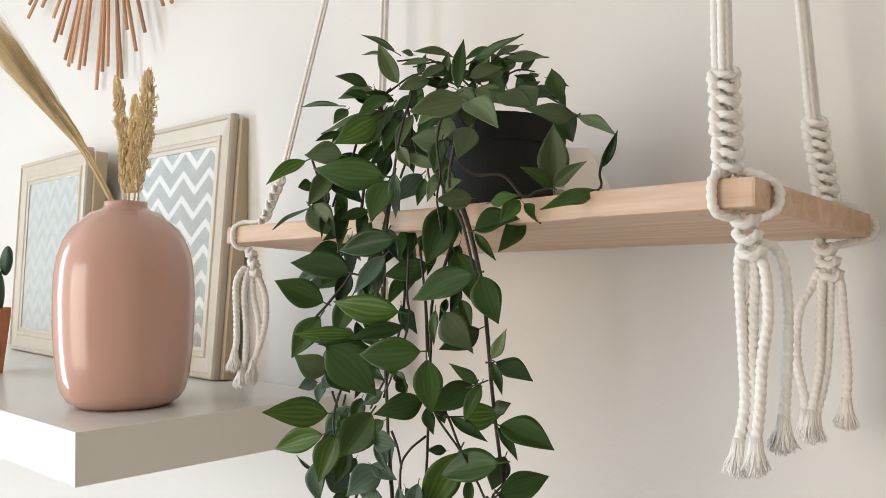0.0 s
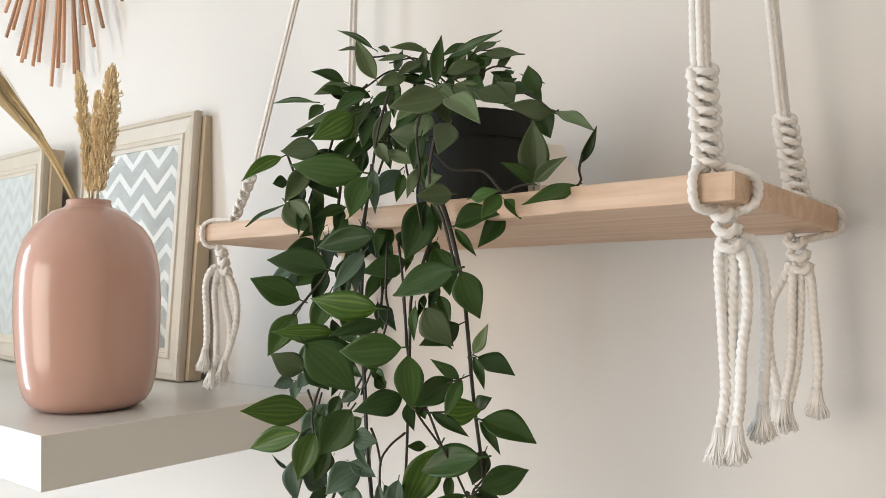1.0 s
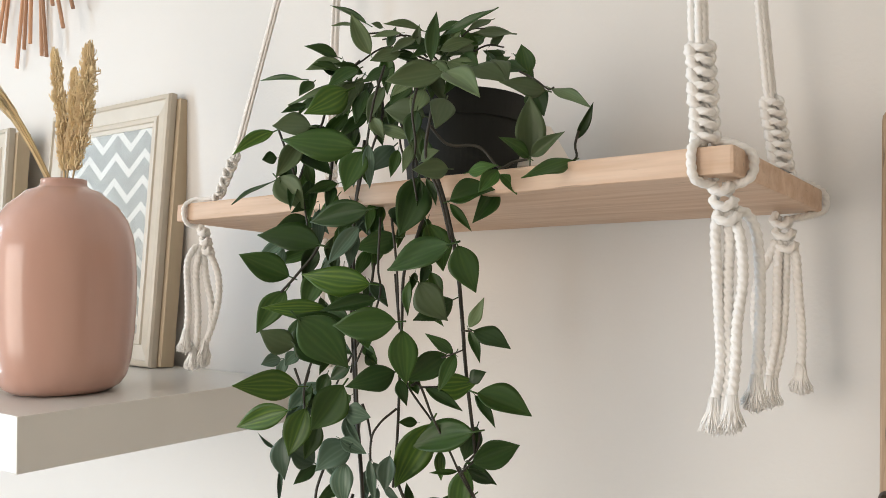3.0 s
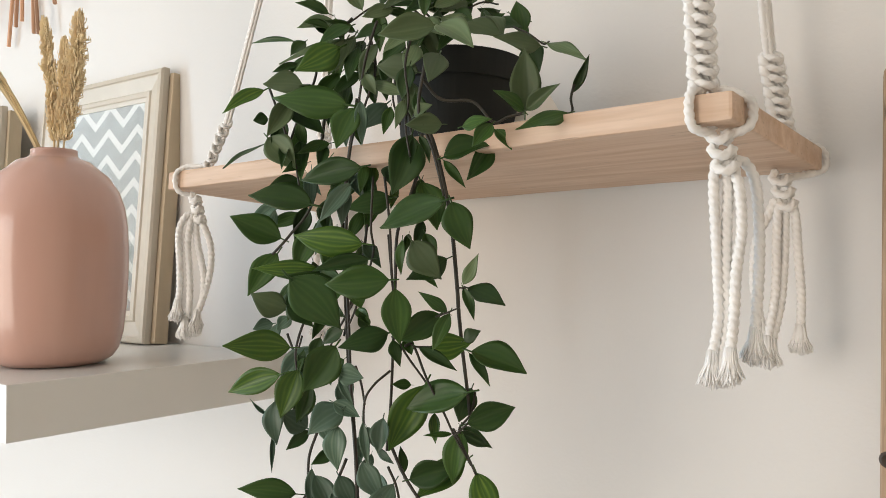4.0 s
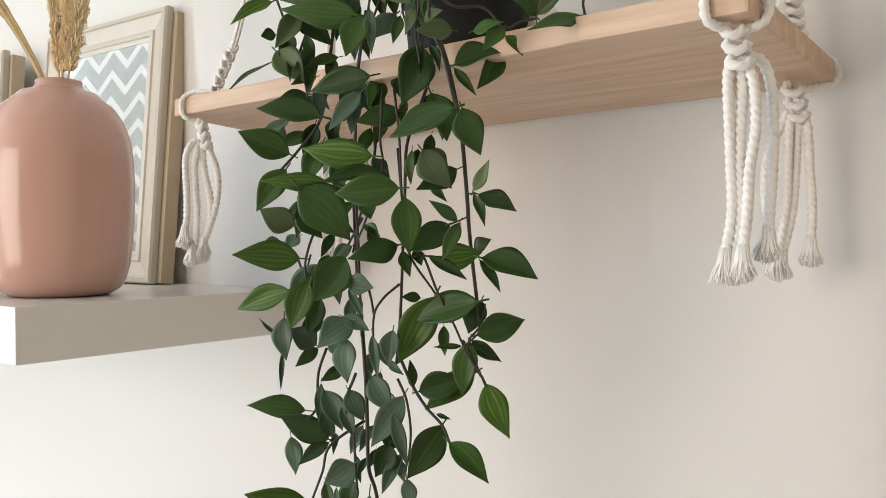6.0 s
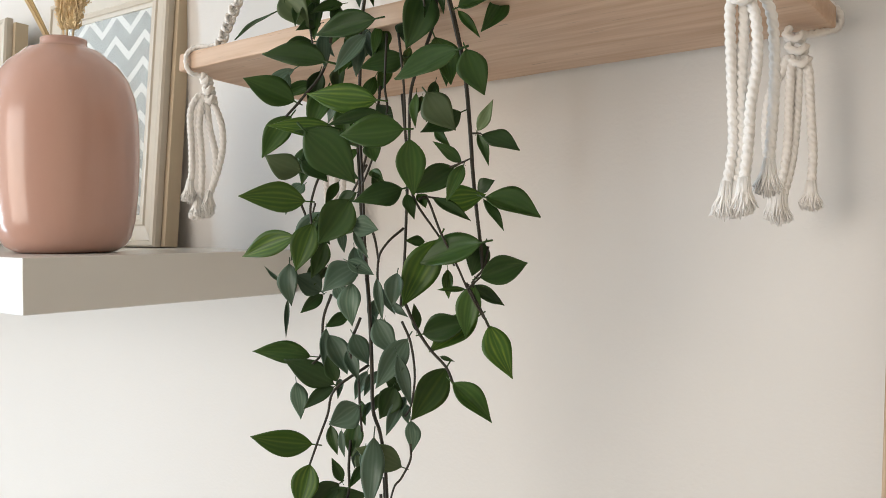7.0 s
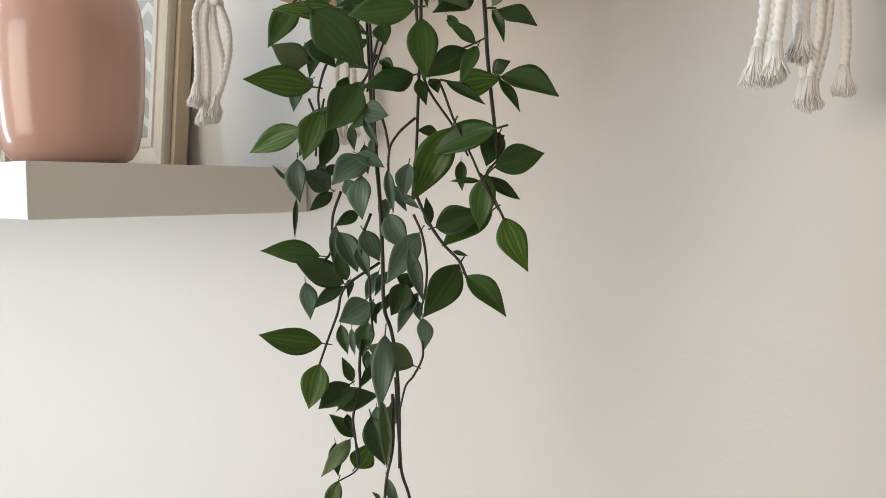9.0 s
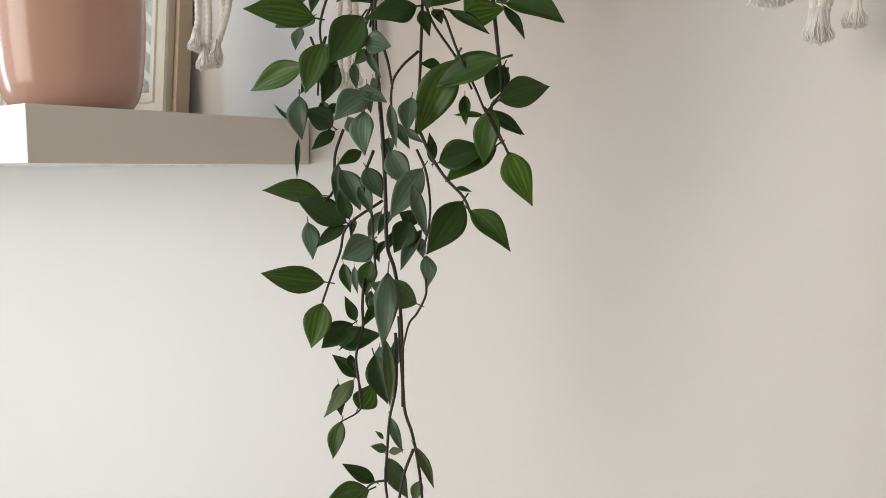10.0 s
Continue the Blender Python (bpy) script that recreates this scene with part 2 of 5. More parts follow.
def box(x0, x1, y0, y1, z0, z1, bevel=0.0, segments=2, bm=None):
    own = bm or bmesh.new()
    r = bmesh.ops.create_cube(own, size=1, matrix=Matrix.Translation(((x0 + x1) / 2, (y0 + y1) / 2, (z0 + z1) / 2)) @ Matrix.Diagonal((x1 - x0, y1 - y0, z1 - z0, 1)))
    if bevel:
        edges = {e for v in r["verts"] for e in v.link_edges}
        bmesh.ops.bevel(own, geom=list(edges), offset=bevel, segments=segments, affect="EDGES", profile=0.6)
    return own


def spline(points, per=6):
    """Points along a smooth line through the given ones."""
    p = [Vector(q) for q in points]
    p = [p[0] * 2 - p[1], *p, p[-1] * 2 - p[-2]]
    out = []
    for i in range(1, len(p) - 2):
        for k in range(per):
            t = k / per
            a, b, c, d = p[i - 1:i + 3]
            out.append(0.5 * (2 * b + (c - a) * t + (2 * a - 5 * b + 4 * c - d) * t * t + (3 * b - a - 3 * c + d) * t ** 3))
    return [*out, p[-2]]


def evenly(line, gap):
    """The same line with points at an even spacing."""
    out, left = [line[0]], gap
    for a, b in zip(line, line[1:]):
        d = (b - a).length
        at = left
        while at < d:
            out.append(a.lerp(b, at / d))
            at += gap
        left = at - d
    return [*out, line[-1]]


def sweep(line, radius, sides=6, bm=None, lobes=0, pitch=0.012, taper=None, flat=1.0):
    """A closed tube along a line. lobes: plies of a laid cord that turn once in a pitch."""
    bm = bm or bmesh.new()
    up = Vector((0.31, 0.17, 0.93)).normalized()
    rings, run = [], 0.0
    for i, p in enumerate(line):
        d = (line[min(i + 1, len(line) - 1)] - line[max(i - 1, 0)]).normalized()
        side = d.cross(up)
        if side.length < 0.05:
            side = d.cross(Vector((1, 0, 0)))
        side.normalize()
        other = side.cross(d).normalized()
        up = other
        if i:
            run += (p - line[i - 1]).length
        k = radius * (taper(i / (len(line) - 1)) if taper else 1)
        ring = []
        for s in range(sides):
            a = 2 * math.pi * s / sides
            r = k
            if lobes:
                r = k * (0.68 + 0.38 * abs(math.cos(lobes / 2 * (a - 2 * math.pi * run / (pitch * lobes)))))
            ring.append(bm.verts.new(p + side * r * math.cos(a) + other * r * flat * math.sin(a)))
        rings.append(ring)
    for a, b in zip(rings, rings[1:]):
        for s in range(sides):
            bm.faces.new((a[s], a[(s + 1) % sides], b[(s + 1) % sides], b[s]))
    bm.faces.new(rings[0][::-1])
    bm.faces.new(rings[-1])
    return bm


def turned(profile, sides=64, bm=None):
    """A solid of revolution about z from (radius, height) pairs."""
    bm = bm or bmesh.new()
    rings = [[bm.verts.new((max(r, 1e-4) * math.cos(2 * math.pi * s / sides), max(r, 1e-4) * math.sin(2 * math.pi * s / sides), z)) for s in range(sides)] for r, z in profile]
    for a, b in zip(rings, rings[1:]):
        for s in range(sides):
            bm.faces.new((a[s], a[(s + 1) % sides], b[(s + 1) % sides], b[s]))
    bm.faces.new(rings[0][::-1])
    bm.faces.new(rings[-1])
    return bm


# ---- the room ----
def slab(name, *extent, mat, label, category):
    return tagged(part(name, box(*extent), mat), label, category, kind="structure")


slab("wall_north", -2.06, 1.70, 0.0, 0.12, 0.0, 2.6, mat=PAINT, label="plain warm white painted plaster wall", category="wall")
# the east wall is out of view, set close in as a warm reflector
slab("wall_east", 1.70, 1.82, -3.12, 0.12, 0.0, 2.6, mat=TAUPE, label="unseen side wall, beige to bounce warm light", category="wall")
slab("floor", -2.06, 1.82, -3.12, 0.12, -0.1, 0.0, mat=FLOOR, label="beige tiled floor of the room", category="floor")
slab("ceiling", -2.06, 1.82, -3.12, 0.12, 2.6, 2.7, mat=CEIL, label="plain white painted ceiling", category="ceiling")
# west wall with its tall window opening
bm = box(-2.06, -1.94, -3.0, 0.0, 0.0, 0.12)
box(-2.06, -1.94, -3.0, 0.0, 2.44, 2.6, bm=bm)
box(-2.06, -1.94, -1.20, 0.0, 0.12, 2.44, bm=bm)
box(-2.06, -1.94, -3.0, -1.62, 0.12, 2.44, bm=bm)
tagged(part("wall_west", bm, PAINT), "warm white side wall with a tall window opening", "wall", kind="structure")
# south wall, unseen, with a wide high opening added for the fill lamp
bm = box(-2.06, -1.85, -3.12, -3.0, 0.0, 2.6)
box(-0.05, 1.70, -3.12, -3.0, 0.0, 2.6, bm=bm)
box(-1.85, -0.05, -3.12, -3.0, 2.45, 2.6, bm=bm)
box(-1.85, -0.05, -3.12, -3.0, 0.0, 0.55, bm=bm)
tagged(part("wall_south", bm, PAINT), "warm white wall with a wide opening added for fill light", "wall", kind="structure")
win = thing("window_1", "tall white framed window in the side wall", "window", (-2.0, -1.41, 0.12), kind="structure")
part("window_frame", box(-0.02, 0.03, -0.21, -0.18, 0, 2.32), WINDOW_FRAME, win)
part("window_frame", box(-0.02, 0.03, 0.18, 0.21, 0, 2.32), WINDOW_FRAME, win)
part("window_frame", box(-0.02, 0.03, -0.18, 0.18, 0, 0.03), WINDOW_FRAME, win)
part("window_frame", box(-0.02, 0.03, -0.18, 0.18, 2.29, 2.32), WINDOW_FRAME, win)
part("mullion", box(-0.02, 0.03, -0.045, 0.045, 0.03, 2.29), WINDOW_FRAME, win)

# ---- white wall shelf ----
shelf = thing("wall_shelf", "thick white lacquered floating shelf fixed to the wall", "shelf", (0, 0, 1.40))
part("board", box(-1.55, 0.0, -0.32, -0.002, 0.0, 0.05, 0.0012, 2), LACQUER, shelf)
part("wall_rail", box(-1.50, -0.004, -0.0022, 0.0, 0.004, 0.046), LACQUER, shelf)


# ---- picture frames on the shelf ----
def picture_frame(place, lean, turn, w, h, sheet, label, group):
    """An ivory frame with a stepped moulding, white card, print and pane; its foot is at place."""
    f = thing("picture_frame", label, "picture frame", place, group, turn=(lean, 0, turn))

    def bar(length, along_x):
        """One moulding bar, mitred: outer bead, cove, inner lip."""
        prof = [(0.0, 0.0), (0.0, -0.0085), (0.002, -0.0115), (0.007, -0.0125), (0.0085, -0.0100), (0.011, -0.0098), (0.027, -0.0070), (0.029, -0.0090), (0.0345, -0.0092), (0.036, -0.0072), (0.041, -0.0062), (0.041, 0.0)]
        b = bmesh.new()
        ends = []
        for e in (0, 1):
            ring = []
            for u, y in prof:
                s = u if e == 0 else length - u
                ring.append(b.verts.new((s, y, u) if along_x else (u, y, s)))
            ends.append(ring)
        k = len(prof)
        for i in range(k):
            b.faces.new((ends[0][i], ends[0][(i + 1) % k], ends[1][(i + 1) % k], ends[1][i]))
        b.faces.new(ends[0][::-1])
        b.faces.new(ends[1])
        return b

    part("bottom_bar", bar(w, True), FRAME, f)
    top = part("top_bar", bar(w, True), FRAME, f)
    top.matrix_local = pose(0, 0, h) @ Matrix.Diagonal((1, 1, -1, 1))
    part("side_bar", bar(h, False), FRAME, f)
    right = part("side_bar", bar(h, False), FRAME, f)
    right.matrix_local = pose(w, 0, 0) @ Matrix.Diagonal((-1, 1, 1, 1))
    part("back_frame", box(0.004, w + 0.008, 0.0005, 0.0200, 0.001, h - 0.006, 0.001), FRAME_SIDE, f, "bare wooden rear edge of the frame")
    part("card", box(0.036, w - 0.036, -0.0022, -0.0008, 0.036, h - 0.036), MAT, f, "white card mount")
    part("print", box(0.0405, w - 0.0405, -0.0034, -0.0024, 0.0405, h - 0.0405), sheet, f)
    pane = part("pane", box(0.0385, w - 0.0385, -0.0056, -0.0040, 0.0385, h - 0.0385), GLASS, f, "clear reflecting glass pane")
    pane.visible_shadow = False
    return f


picture_frame((-0.506, -0.038, 1.451), -4.6, 0, 0.295, 0.358, CHEVRON, "ivory moulded picture frame with grey chevron print, leaning on wall", "picture frames on the white shelf")
picture_frame((-0.895, -0.042, 1.451), -3.0, -3, 0.318, 0.345, LATTICE, "ivory moulded picture frame with pale lattice print, leaning on wall", "picture frames on the white shelf")

# ---- pink vase with dried stems ----
VX, VY, VZ = -0.1187, -0.2147, 1.45
vase = thing("vase", "glossy dusty pink ceramic bottle vase on white shelf", "vase", (VX, VY, VZ))
PROFILE = [(0.0, 0.0), (0.044, 0.0), (0.052, 0.0015), (0.061, 0.007), (0.067, 0.016), (0.0712, 0.032), (0.0745, 0.060), (0.0762, 0.09), (0.0765, 0.118), (0.0755, 0.142), (0.0725, 0.162),
        (0.0665, 0.179), (0.057, 0.193), (0.045, 0.2025), (0.033, 0.2085), (0.0245, 0.2115), (0.0208, 0.2145), (0.0200, 0.2175), (0.0203, 0.2205), (0.0190, 0.2215), (0.0172, 0.2205), (0.0165, 0.2150), (0.018, 0.205), (0.016, 0.19), (0.0, 0.188)]
part("body", turned([(r * (0.957 if z < 0.205 else 1.12), z) for r, z in PROFILE], 96), GLAZE, vase, smooth=True)


def head_of_awns(bm, p, d, length, count, spread, rad, rng):
    """Fine awns that fan out along a stalk."""
    for _ in range(count):
        s = rng.random()
        q = p + d * length * s
        o = Vector((rng.uniform(-1, 1), rng.uniform(-1, 1), rng.uniform(-1, 1))) * spread
        q = q + o * 0.25
        sweep([q, q + d * 0.04 + o * 0.35, q + d * rng.uniform(0.08, 0.13) + o], rad, 3, bm, taper=lambda t: 1 - 0.8 * t)


rng = random.Random(11)
for i in range(13):
    o = Vector((rng.uniform(-1, 1), rng.uniform(-1, 1), rng.uniform(-1, 1)))
    foot = Vector((VX - 0.004, VY - 0.004, VZ + 0.192)) + Vector((o.x, o.y, 0)) * 0.005
    mouth = Vector((VX - 0.011, VY - 0.011, VZ + 0.222)) + Vector((o.x, o.y, 0)) * 0.003
    mid = Vector((-0.144, -0.256, 1.735)) + o * 0.006
    knee = Vector((-0.188, -0.288, 1.800)) + o * 0.010
    tip = Vector((-0.245, -0.32, 1.870)) + o * 0.013
    wheat = thing("dried_wheat_stem", "golden dried bearded wheat stem standing in vase", "dried wheat", tuple(foot), "dried stems in the pink vase")
    loc = [p - foot for p in (foot, mouth, mid, knee, tip)]
    part("stalk", sweep(spline(loc, 5), 0.0012, 5), STRAW, wheat)
    d = (loc[3] - loc[2]).normalized()
    grain = bmesh.new()
    for k in range(18):
        q = loc[2] + (loc[3] - loc[2]) * (k / 17)
        a = rng.uniform(0, 6.28)
        side = Vector((math.cos(a), math.sin(a), 0.3)) * 0.0018
        sweep([q + side * 0.3, q + side + d * 0.006, q + side * 0.6 + d * 0.013], 0.0012, 5, grain, taper=lambda t: 0.4 + math.sin(math.pi * t) * 0.6)
    tagged(part("ear", grain, STRAW, wheat), kind="stuff")
    aw = bmesh.new()
    head_of_awns(aw, loc[2], d, (loc[3] - loc[2]).length, 70, 0.0075, 0.00045, rng)
    tagged(part("awn_tuft", aw, STRAW, wheat), kind="stuff")


def plume(points, radius, seed, label):
    """A dried grass plume: thin stalk and a ragged column of small tufts."""
    r = random.Random(seed)
    foot = Vector(points[0])
    ob = thing("dried_grass_plume", label, "dried grass", tuple(foot), "dried stems in the pink vase")
    line = spline([Vector(p) - foot for p in points], 12)
    part("stalk", sweep(line, 0.0011, 5), STRAW, ob)
    bm = bmesh.new()
    start = int(len(line) * 0.27)
    n = len(line) - start
    for i in range(start, len(line)):
        u = (i - start) / n
        ragged = 0.35 + 1.3 * (noise.noise(Vector((seed * 3.1, i * 0.8, 0))) * 0.5 + 0.5)
        fat = radius * (0.55 + 0.6 * math.sin(math.pi * min(1, u * 0.95 + 0.12))) * ragged
        for _ in range(64):
            a, h = r.uniform(0, 2 * math.pi), r.uniform(0.35, 1)
            o = Vector((math.cos(a), math.sin(a), 0))
            lump = 0.45 + 1.1 * (noise.noise(line[i] * 150 + o * 1.3 + Vector((seed, 0, 0))) * 0.5 + 0.5)
            fat_here = fat * lump
            c = line[i] + Vector((0, 0, r.uniform(-0.003, 0.003)))
            up = Vector((r.uniform(-0.0015, 0.0015), r.uniform(-0.0015, 0.0015), r.uniform(0.002, 0.009)))
            sweep([c + o * fat_here * h * 0.45, c + o * fat_here * h * 0.95 + up * 0.45, c + o * fat_here * h * 0.9 + up], r.uniform(0.0005, 0.0010), 3, bm, taper=lambda t: 1.1 - 0.5 * t)
    tagged(part("tuft_column", bm, PLUME, ob), kind="stuff")


plume([(VX + 0.002, VY + 0.000, VZ + 0.192), (VX + 0.003, VY - 0.002, VZ + 0.23), (-0.118, -0.218, 1.73), (-0.121, -0.222, 1.772), (-0.1215, -0.2245, 1.800)], 0.0060, 3, "tan dried grass plume standing upright in vase")
plume([(VX + 0.006, VY + 0.004, VZ + 0.192), (VX + 0.012, VY + 0.004, VZ + 0.23), (-0.098, -0.206, 1.73), (-0.091, -0.206, 1.775), (-0.0850, -0.207, 1.805)], 0.0092, 8, "thick tan dried grass plume standing upright in vase")
plume([(VX + 0.004, VY + 0.000, VZ + 0.192), (VX + 0.007, VY + 0.000, VZ + 0.23), (-0.106, -0.212, 1.72), (-0.104, -0.213, 1.750), (-0.1020, -0.214, 1.778)], 0.0055, 5, "slim tan dried grass plume standing upright in vase")

# ---- terracotta pot with cactus ----
CX, CY = -0.536, -0.230
cpot = thing("terracotta_pot", "small orange terracotta pot on the white shelf", "flower pot", (CX, CY, 1.45))
part("pot_wall", turned([(0, 0), (0.036, 0), (0.037, 0.002), (0.046, 0.080), (0.0465, 0.093), (0.043, 0.093), (0.041, 0.084), (0, 0.084)], 40), TERRACOTTA, cpot, smooth=False)
cactus = thing("cactus", "dark green paddle cactus growing in terracotta pot", "cactus", (CX, CY, 1.534))
for place, sx, sz, lean in (((0.020, 0.018, 0.028), 0.022, 0.040, 8), ((0.034, 0.030, 0.076), 0.0125, 0.022, 20), ((0.000, 0.004, 0.05), 0.024, 0.052, -10)):
    bm = bmesh.new()
    bmesh.ops.create_icosphere(bm, subdivisions=3, radius=1, matrix=pose(*place, 0, lean, 0) @ Matrix.Diagonal((sx, sx * 0.6, sz, 1)))
    part("paddle", bm, CACTUS, cactus, smooth=True)

# ---- reed sunburst on the wall ----
sun = thing("sunburst_decoration", "copper brown reed sunburst hanging on white wall", "wall decoration", (-0.578, -0.02, 2.28))
part("hub", turned([(0, -0.012), (0.085, -0.012), (0.095, -0.006), (0.095, 0.006), (0.085, 0.012), (0, 0.012)], 40), COPPER_WOOD, sun).matrix_local = pose(0, 0, 0, 90)
rng = random.Random(5)
for k in range(84):
    a = 2 * math.pi * k / 84 + rng.uniform(-0.03, 0.03)
    length = rng.choice((0.27, 0.31, 0.345, 0.37)) + rng.uniform(-0.012, 0.012)
    d = Vector((math.cos(a), 0, math.sin(a)))
    y = rng.uniform(-0.010, 0.010)
    part("reed", sweep([d * 0.07 + Vector((0, y, 0)), d * length * 0.6 + Vector((0, y, 0)), d * length + Vector((0, y, 0))], 0.0031, 7), COPPER_WOOD, sun)

# ---- wooden post leaning at the wall ----
post = thing("wooden_post", "rustic brown wooden upright with rounded top beside shelf", "wooden post", (0.618, -0.030, 1.40), turn=(0, 1.1, 0))
part("post", box(0.0, 0.045, -0.0, 0.024, -1.40, 0.288, 0.008, 4), POST_WOOD, post)
sb = turned([(0, 0), (0.0054, 0), (0.0058, 0.0012), (0.0040, 0.0024), (0.0012, 0.0012), (0, 0.0012)], 16)
screw = part("screw", sb, STEEL, post, "dull steel screw head")
screw.matrix_local = pose(0.006, 0.0005, 0.017, 90)

# ---- hanging wooden board: it yaws a little and dips towards the wall ----
LENGTH, DEPTH, THICK = 0.5286, 0.188, 0.0168
ex = Vector((math.cos(radians(-1.44)), math.sin(radians(-1.44)), 0.0155)).normalized()
ey = Vector((0.0252, 0.9997, -0.064)).normalized()
ez = ex.cross(ey).normalized()
ey = ez.cross(ex)
PLANK = Matrix.Translation((0.0500, -0.1965, 1.6218)) @ Matrix((ex, ey, ez)).transposed().to_4x4()


def on_plank(u, v, w=THICK):
    """A place of the room from lengths along, across and above the plank's underside."""
    return PLANK @ Vector((u, v, w))


board = thing("swing_shelf", "pale pine plank hung as shelf from macrame cords", "hanging shelf")
board.matrix_world = PLANK
bm = box(0, LENGTH, 0, DEPTH, 0, THICK)
bmesh.ops.subdivide_edges(bm, edges=[e for e in bm.edges if abs(e.verts[0].co.x - e.verts[1].co.x) > 0.1], cuts=24)
bmesh.ops.bevel(bm, geom=[e for e in bm.edges if e.calc_face_angle(0) > 1], offset=0.0022, segments=2, affect="EDGES", profile=0.6)
for vert in bm.verts:
    vert.co += noise.noise_vector(vert.co * 22) * 0.0007
part("plank", bm, PINE, board)

SIDE, FRONT, UP = Vector((0.74, 0.67, 0)).normalized(), Vector((0.67, -0.74, 0)).normalized(), Vector((0, 0, 1))
R = 0.0029


def macrame_cord(foot, knot_top, top, under, loops, tail, seed, knots=8, wide=0.0084, fine=1.0):
    """One corner cord of the hanging shelf: strands from above, a chain of square knots, loops about the plank, a knot below and a fringe."""
    r = random.Random(seed)
    base = on_plank(*foot) + UP * 0.003
    cord = thing("macrame_cord", "off-white twisted cotton macrame cord round plank corner", "macrame cord", tuple(base), "cords of the hanging shelf")

    def rope(name, pts, rad=R, per=7, parent=cord):
        return part(name, sweep(evenly(spline([Vector(p) for p in pts], per), 0.0013 if name != "strand" else 0.0018), rad, 14, lobes=3, pitch=0.0050), COTTON, parent, smooth=True)

    chain, full = Vector(knot_top) - base, Vector(top) - base
    up = chain.normalized()
    rise = (full - chain).normalized()
    for off in (-0.0044, -0.0012, 0.0020, 0.0046):
        o = (SIDE * off * wide / 0.0095 + FRONT * r.uniform(-0.0025, 0.0025))
        rope("strand", [chain * 0.9 + o, chain + o * 1.1 + rise * 0.02, chain + o * 1.0 + rise * 0.10, chain + (full - chain) * 0.5 + o * 0.9, full + o * 0.5], R * 0.86 * fine, 14)
    # chain of square knots: two straight core strands, a bar across the middle and a bulge of cord on either side
    step = chain.length / knots
    for off in (-0.22, 0.24):
        rope("core_strand", [SIDE * wide * off + up * 0.002, SIDE * wide * off + chain * 0.5, SIDE * wide * off + chain], R * 0.9 * fine, 8)
    for i in range(knots):
        c = up * (step * (i + 0.5))
        w = wide * r.uniform(0.92, 1.05)
        j = r.uniform(-0.0008, 0.0008)
        rope("knot", [c - SIDE * w * 0.85 - FRONT * 0.001 + up * step * 0.25, c - SIDE * w * 0.40 + FRONT * 0.0054 + up * (step * 0.12 + j), c + SIDE * w * 0.35 + FRONT * 0.0056 - up * step * 0.05, c + SIDE * w * 0.85 - FRONT * 0.001 + up * (step * 0.15 + j)], R * 0.88 * fine, 5)
        for sgn, big in ((-1, 1.12), (1, 0.86)):
            sh = step * (0.25 if sgn > 0 else -0.1) + j
            rope("knot", [c + SIDE * sgn * w * 0.45 + FRONT * 0.002 - up * (step * 0.62 - sh), c + SIDE * sgn * w * 0.90 + FRONT * 0.0026 - up * (step * 0.2 - sh), c + SIDE * sgn * w * 0.92 + FRONT * 0.0012 + up * (step * 0.2 + sh), c + SIDE * sgn * w * 0.5 - FRONT * 0.002 + up * (step * 0.58 + sh)], R * big * fine, 5)
    for loop in loops:
        rope("loop", [on_plank(*q) - base for q in loop], R * (0.4 + 0.6 * fine))
    # knot below the plank
    k0 = on_plank(*under) - base
    for i in range(3):
        c = k0 - UP * (0.0088 * i + 0.004) + SIDE * (0.002 * i)
        w = wide * 0.86
        rope("knot", [c - SIDE * w * 0.5 + UP * 0.006, c - SIDE * w * 1.05 + FRONT * 0.001, c - SIDE * w * 0.2 + FRONT * 0.0055 - UP * 0.003, c + SIDE * w * 0.7 + FRONT * 0.004 + UP * 0.001, c + SIDE * w * 0.9 - FRONT * 0.002 - UP * 0.004], R * 1.02, 5)
    k1 = k0 - UP * 0.026
    for n, way in enumerate(tail):
        shift = FRONT * r.uniform(-0.003, 0.004)
        pts = [k1 + SIDE * way[0][0] * 0.5 + UP * 0.008] + [k1 + SIDE * a - UP * b + shift for a, b in way]
        rope("fringe_strand", pts, R * 1.1, 10)
        # brushed-out end of loose cotton
        end, before = pts[-1], pts[-2]
        d = (end - before).normalized() * 0.4 - UP * 0.6
        d.normalize()
        fr = sweep(evenly([end - d * 0.004, end + d * 0.0145], 0.0012), R, 20, lobes=7, pitch=0.6, taper=lambda t: 0.95 + 1.25 * t)
        for _ in range(240):
            a, q = r.uniform(0, 6.283), math.sqrt(r.random())
            o = SIDE * math.cos(a) * q + FRONT * math.sin(a) * q
            ln = r.uniform(0.013, 0.0185) * (1.08 - 0.2 * q)
            bend = SIDE * r.uniform(-0.0012, 0.0012) + FRONT * r.uniform(-0.0012, 0.0012)
            sweep([end + o * R * 0.9 - d * 0.004, end + o * 0.0040 + d * ln * 0.35, end + o * 0.0060 + d * ln * 0.7 + bend * 0.6, end + o * r.uniform(0.0066, 0.0082) + d * ln + bend * 1.5], r.uniform(0.0005, 0.0009), 4, fr, taper=lambda t: 1.0 - 0.6 * t * t)
        tagged(part("frayed_end", fr, LOOSE_COTTON, cord, smooth=True), kind="stuff")
    return cord


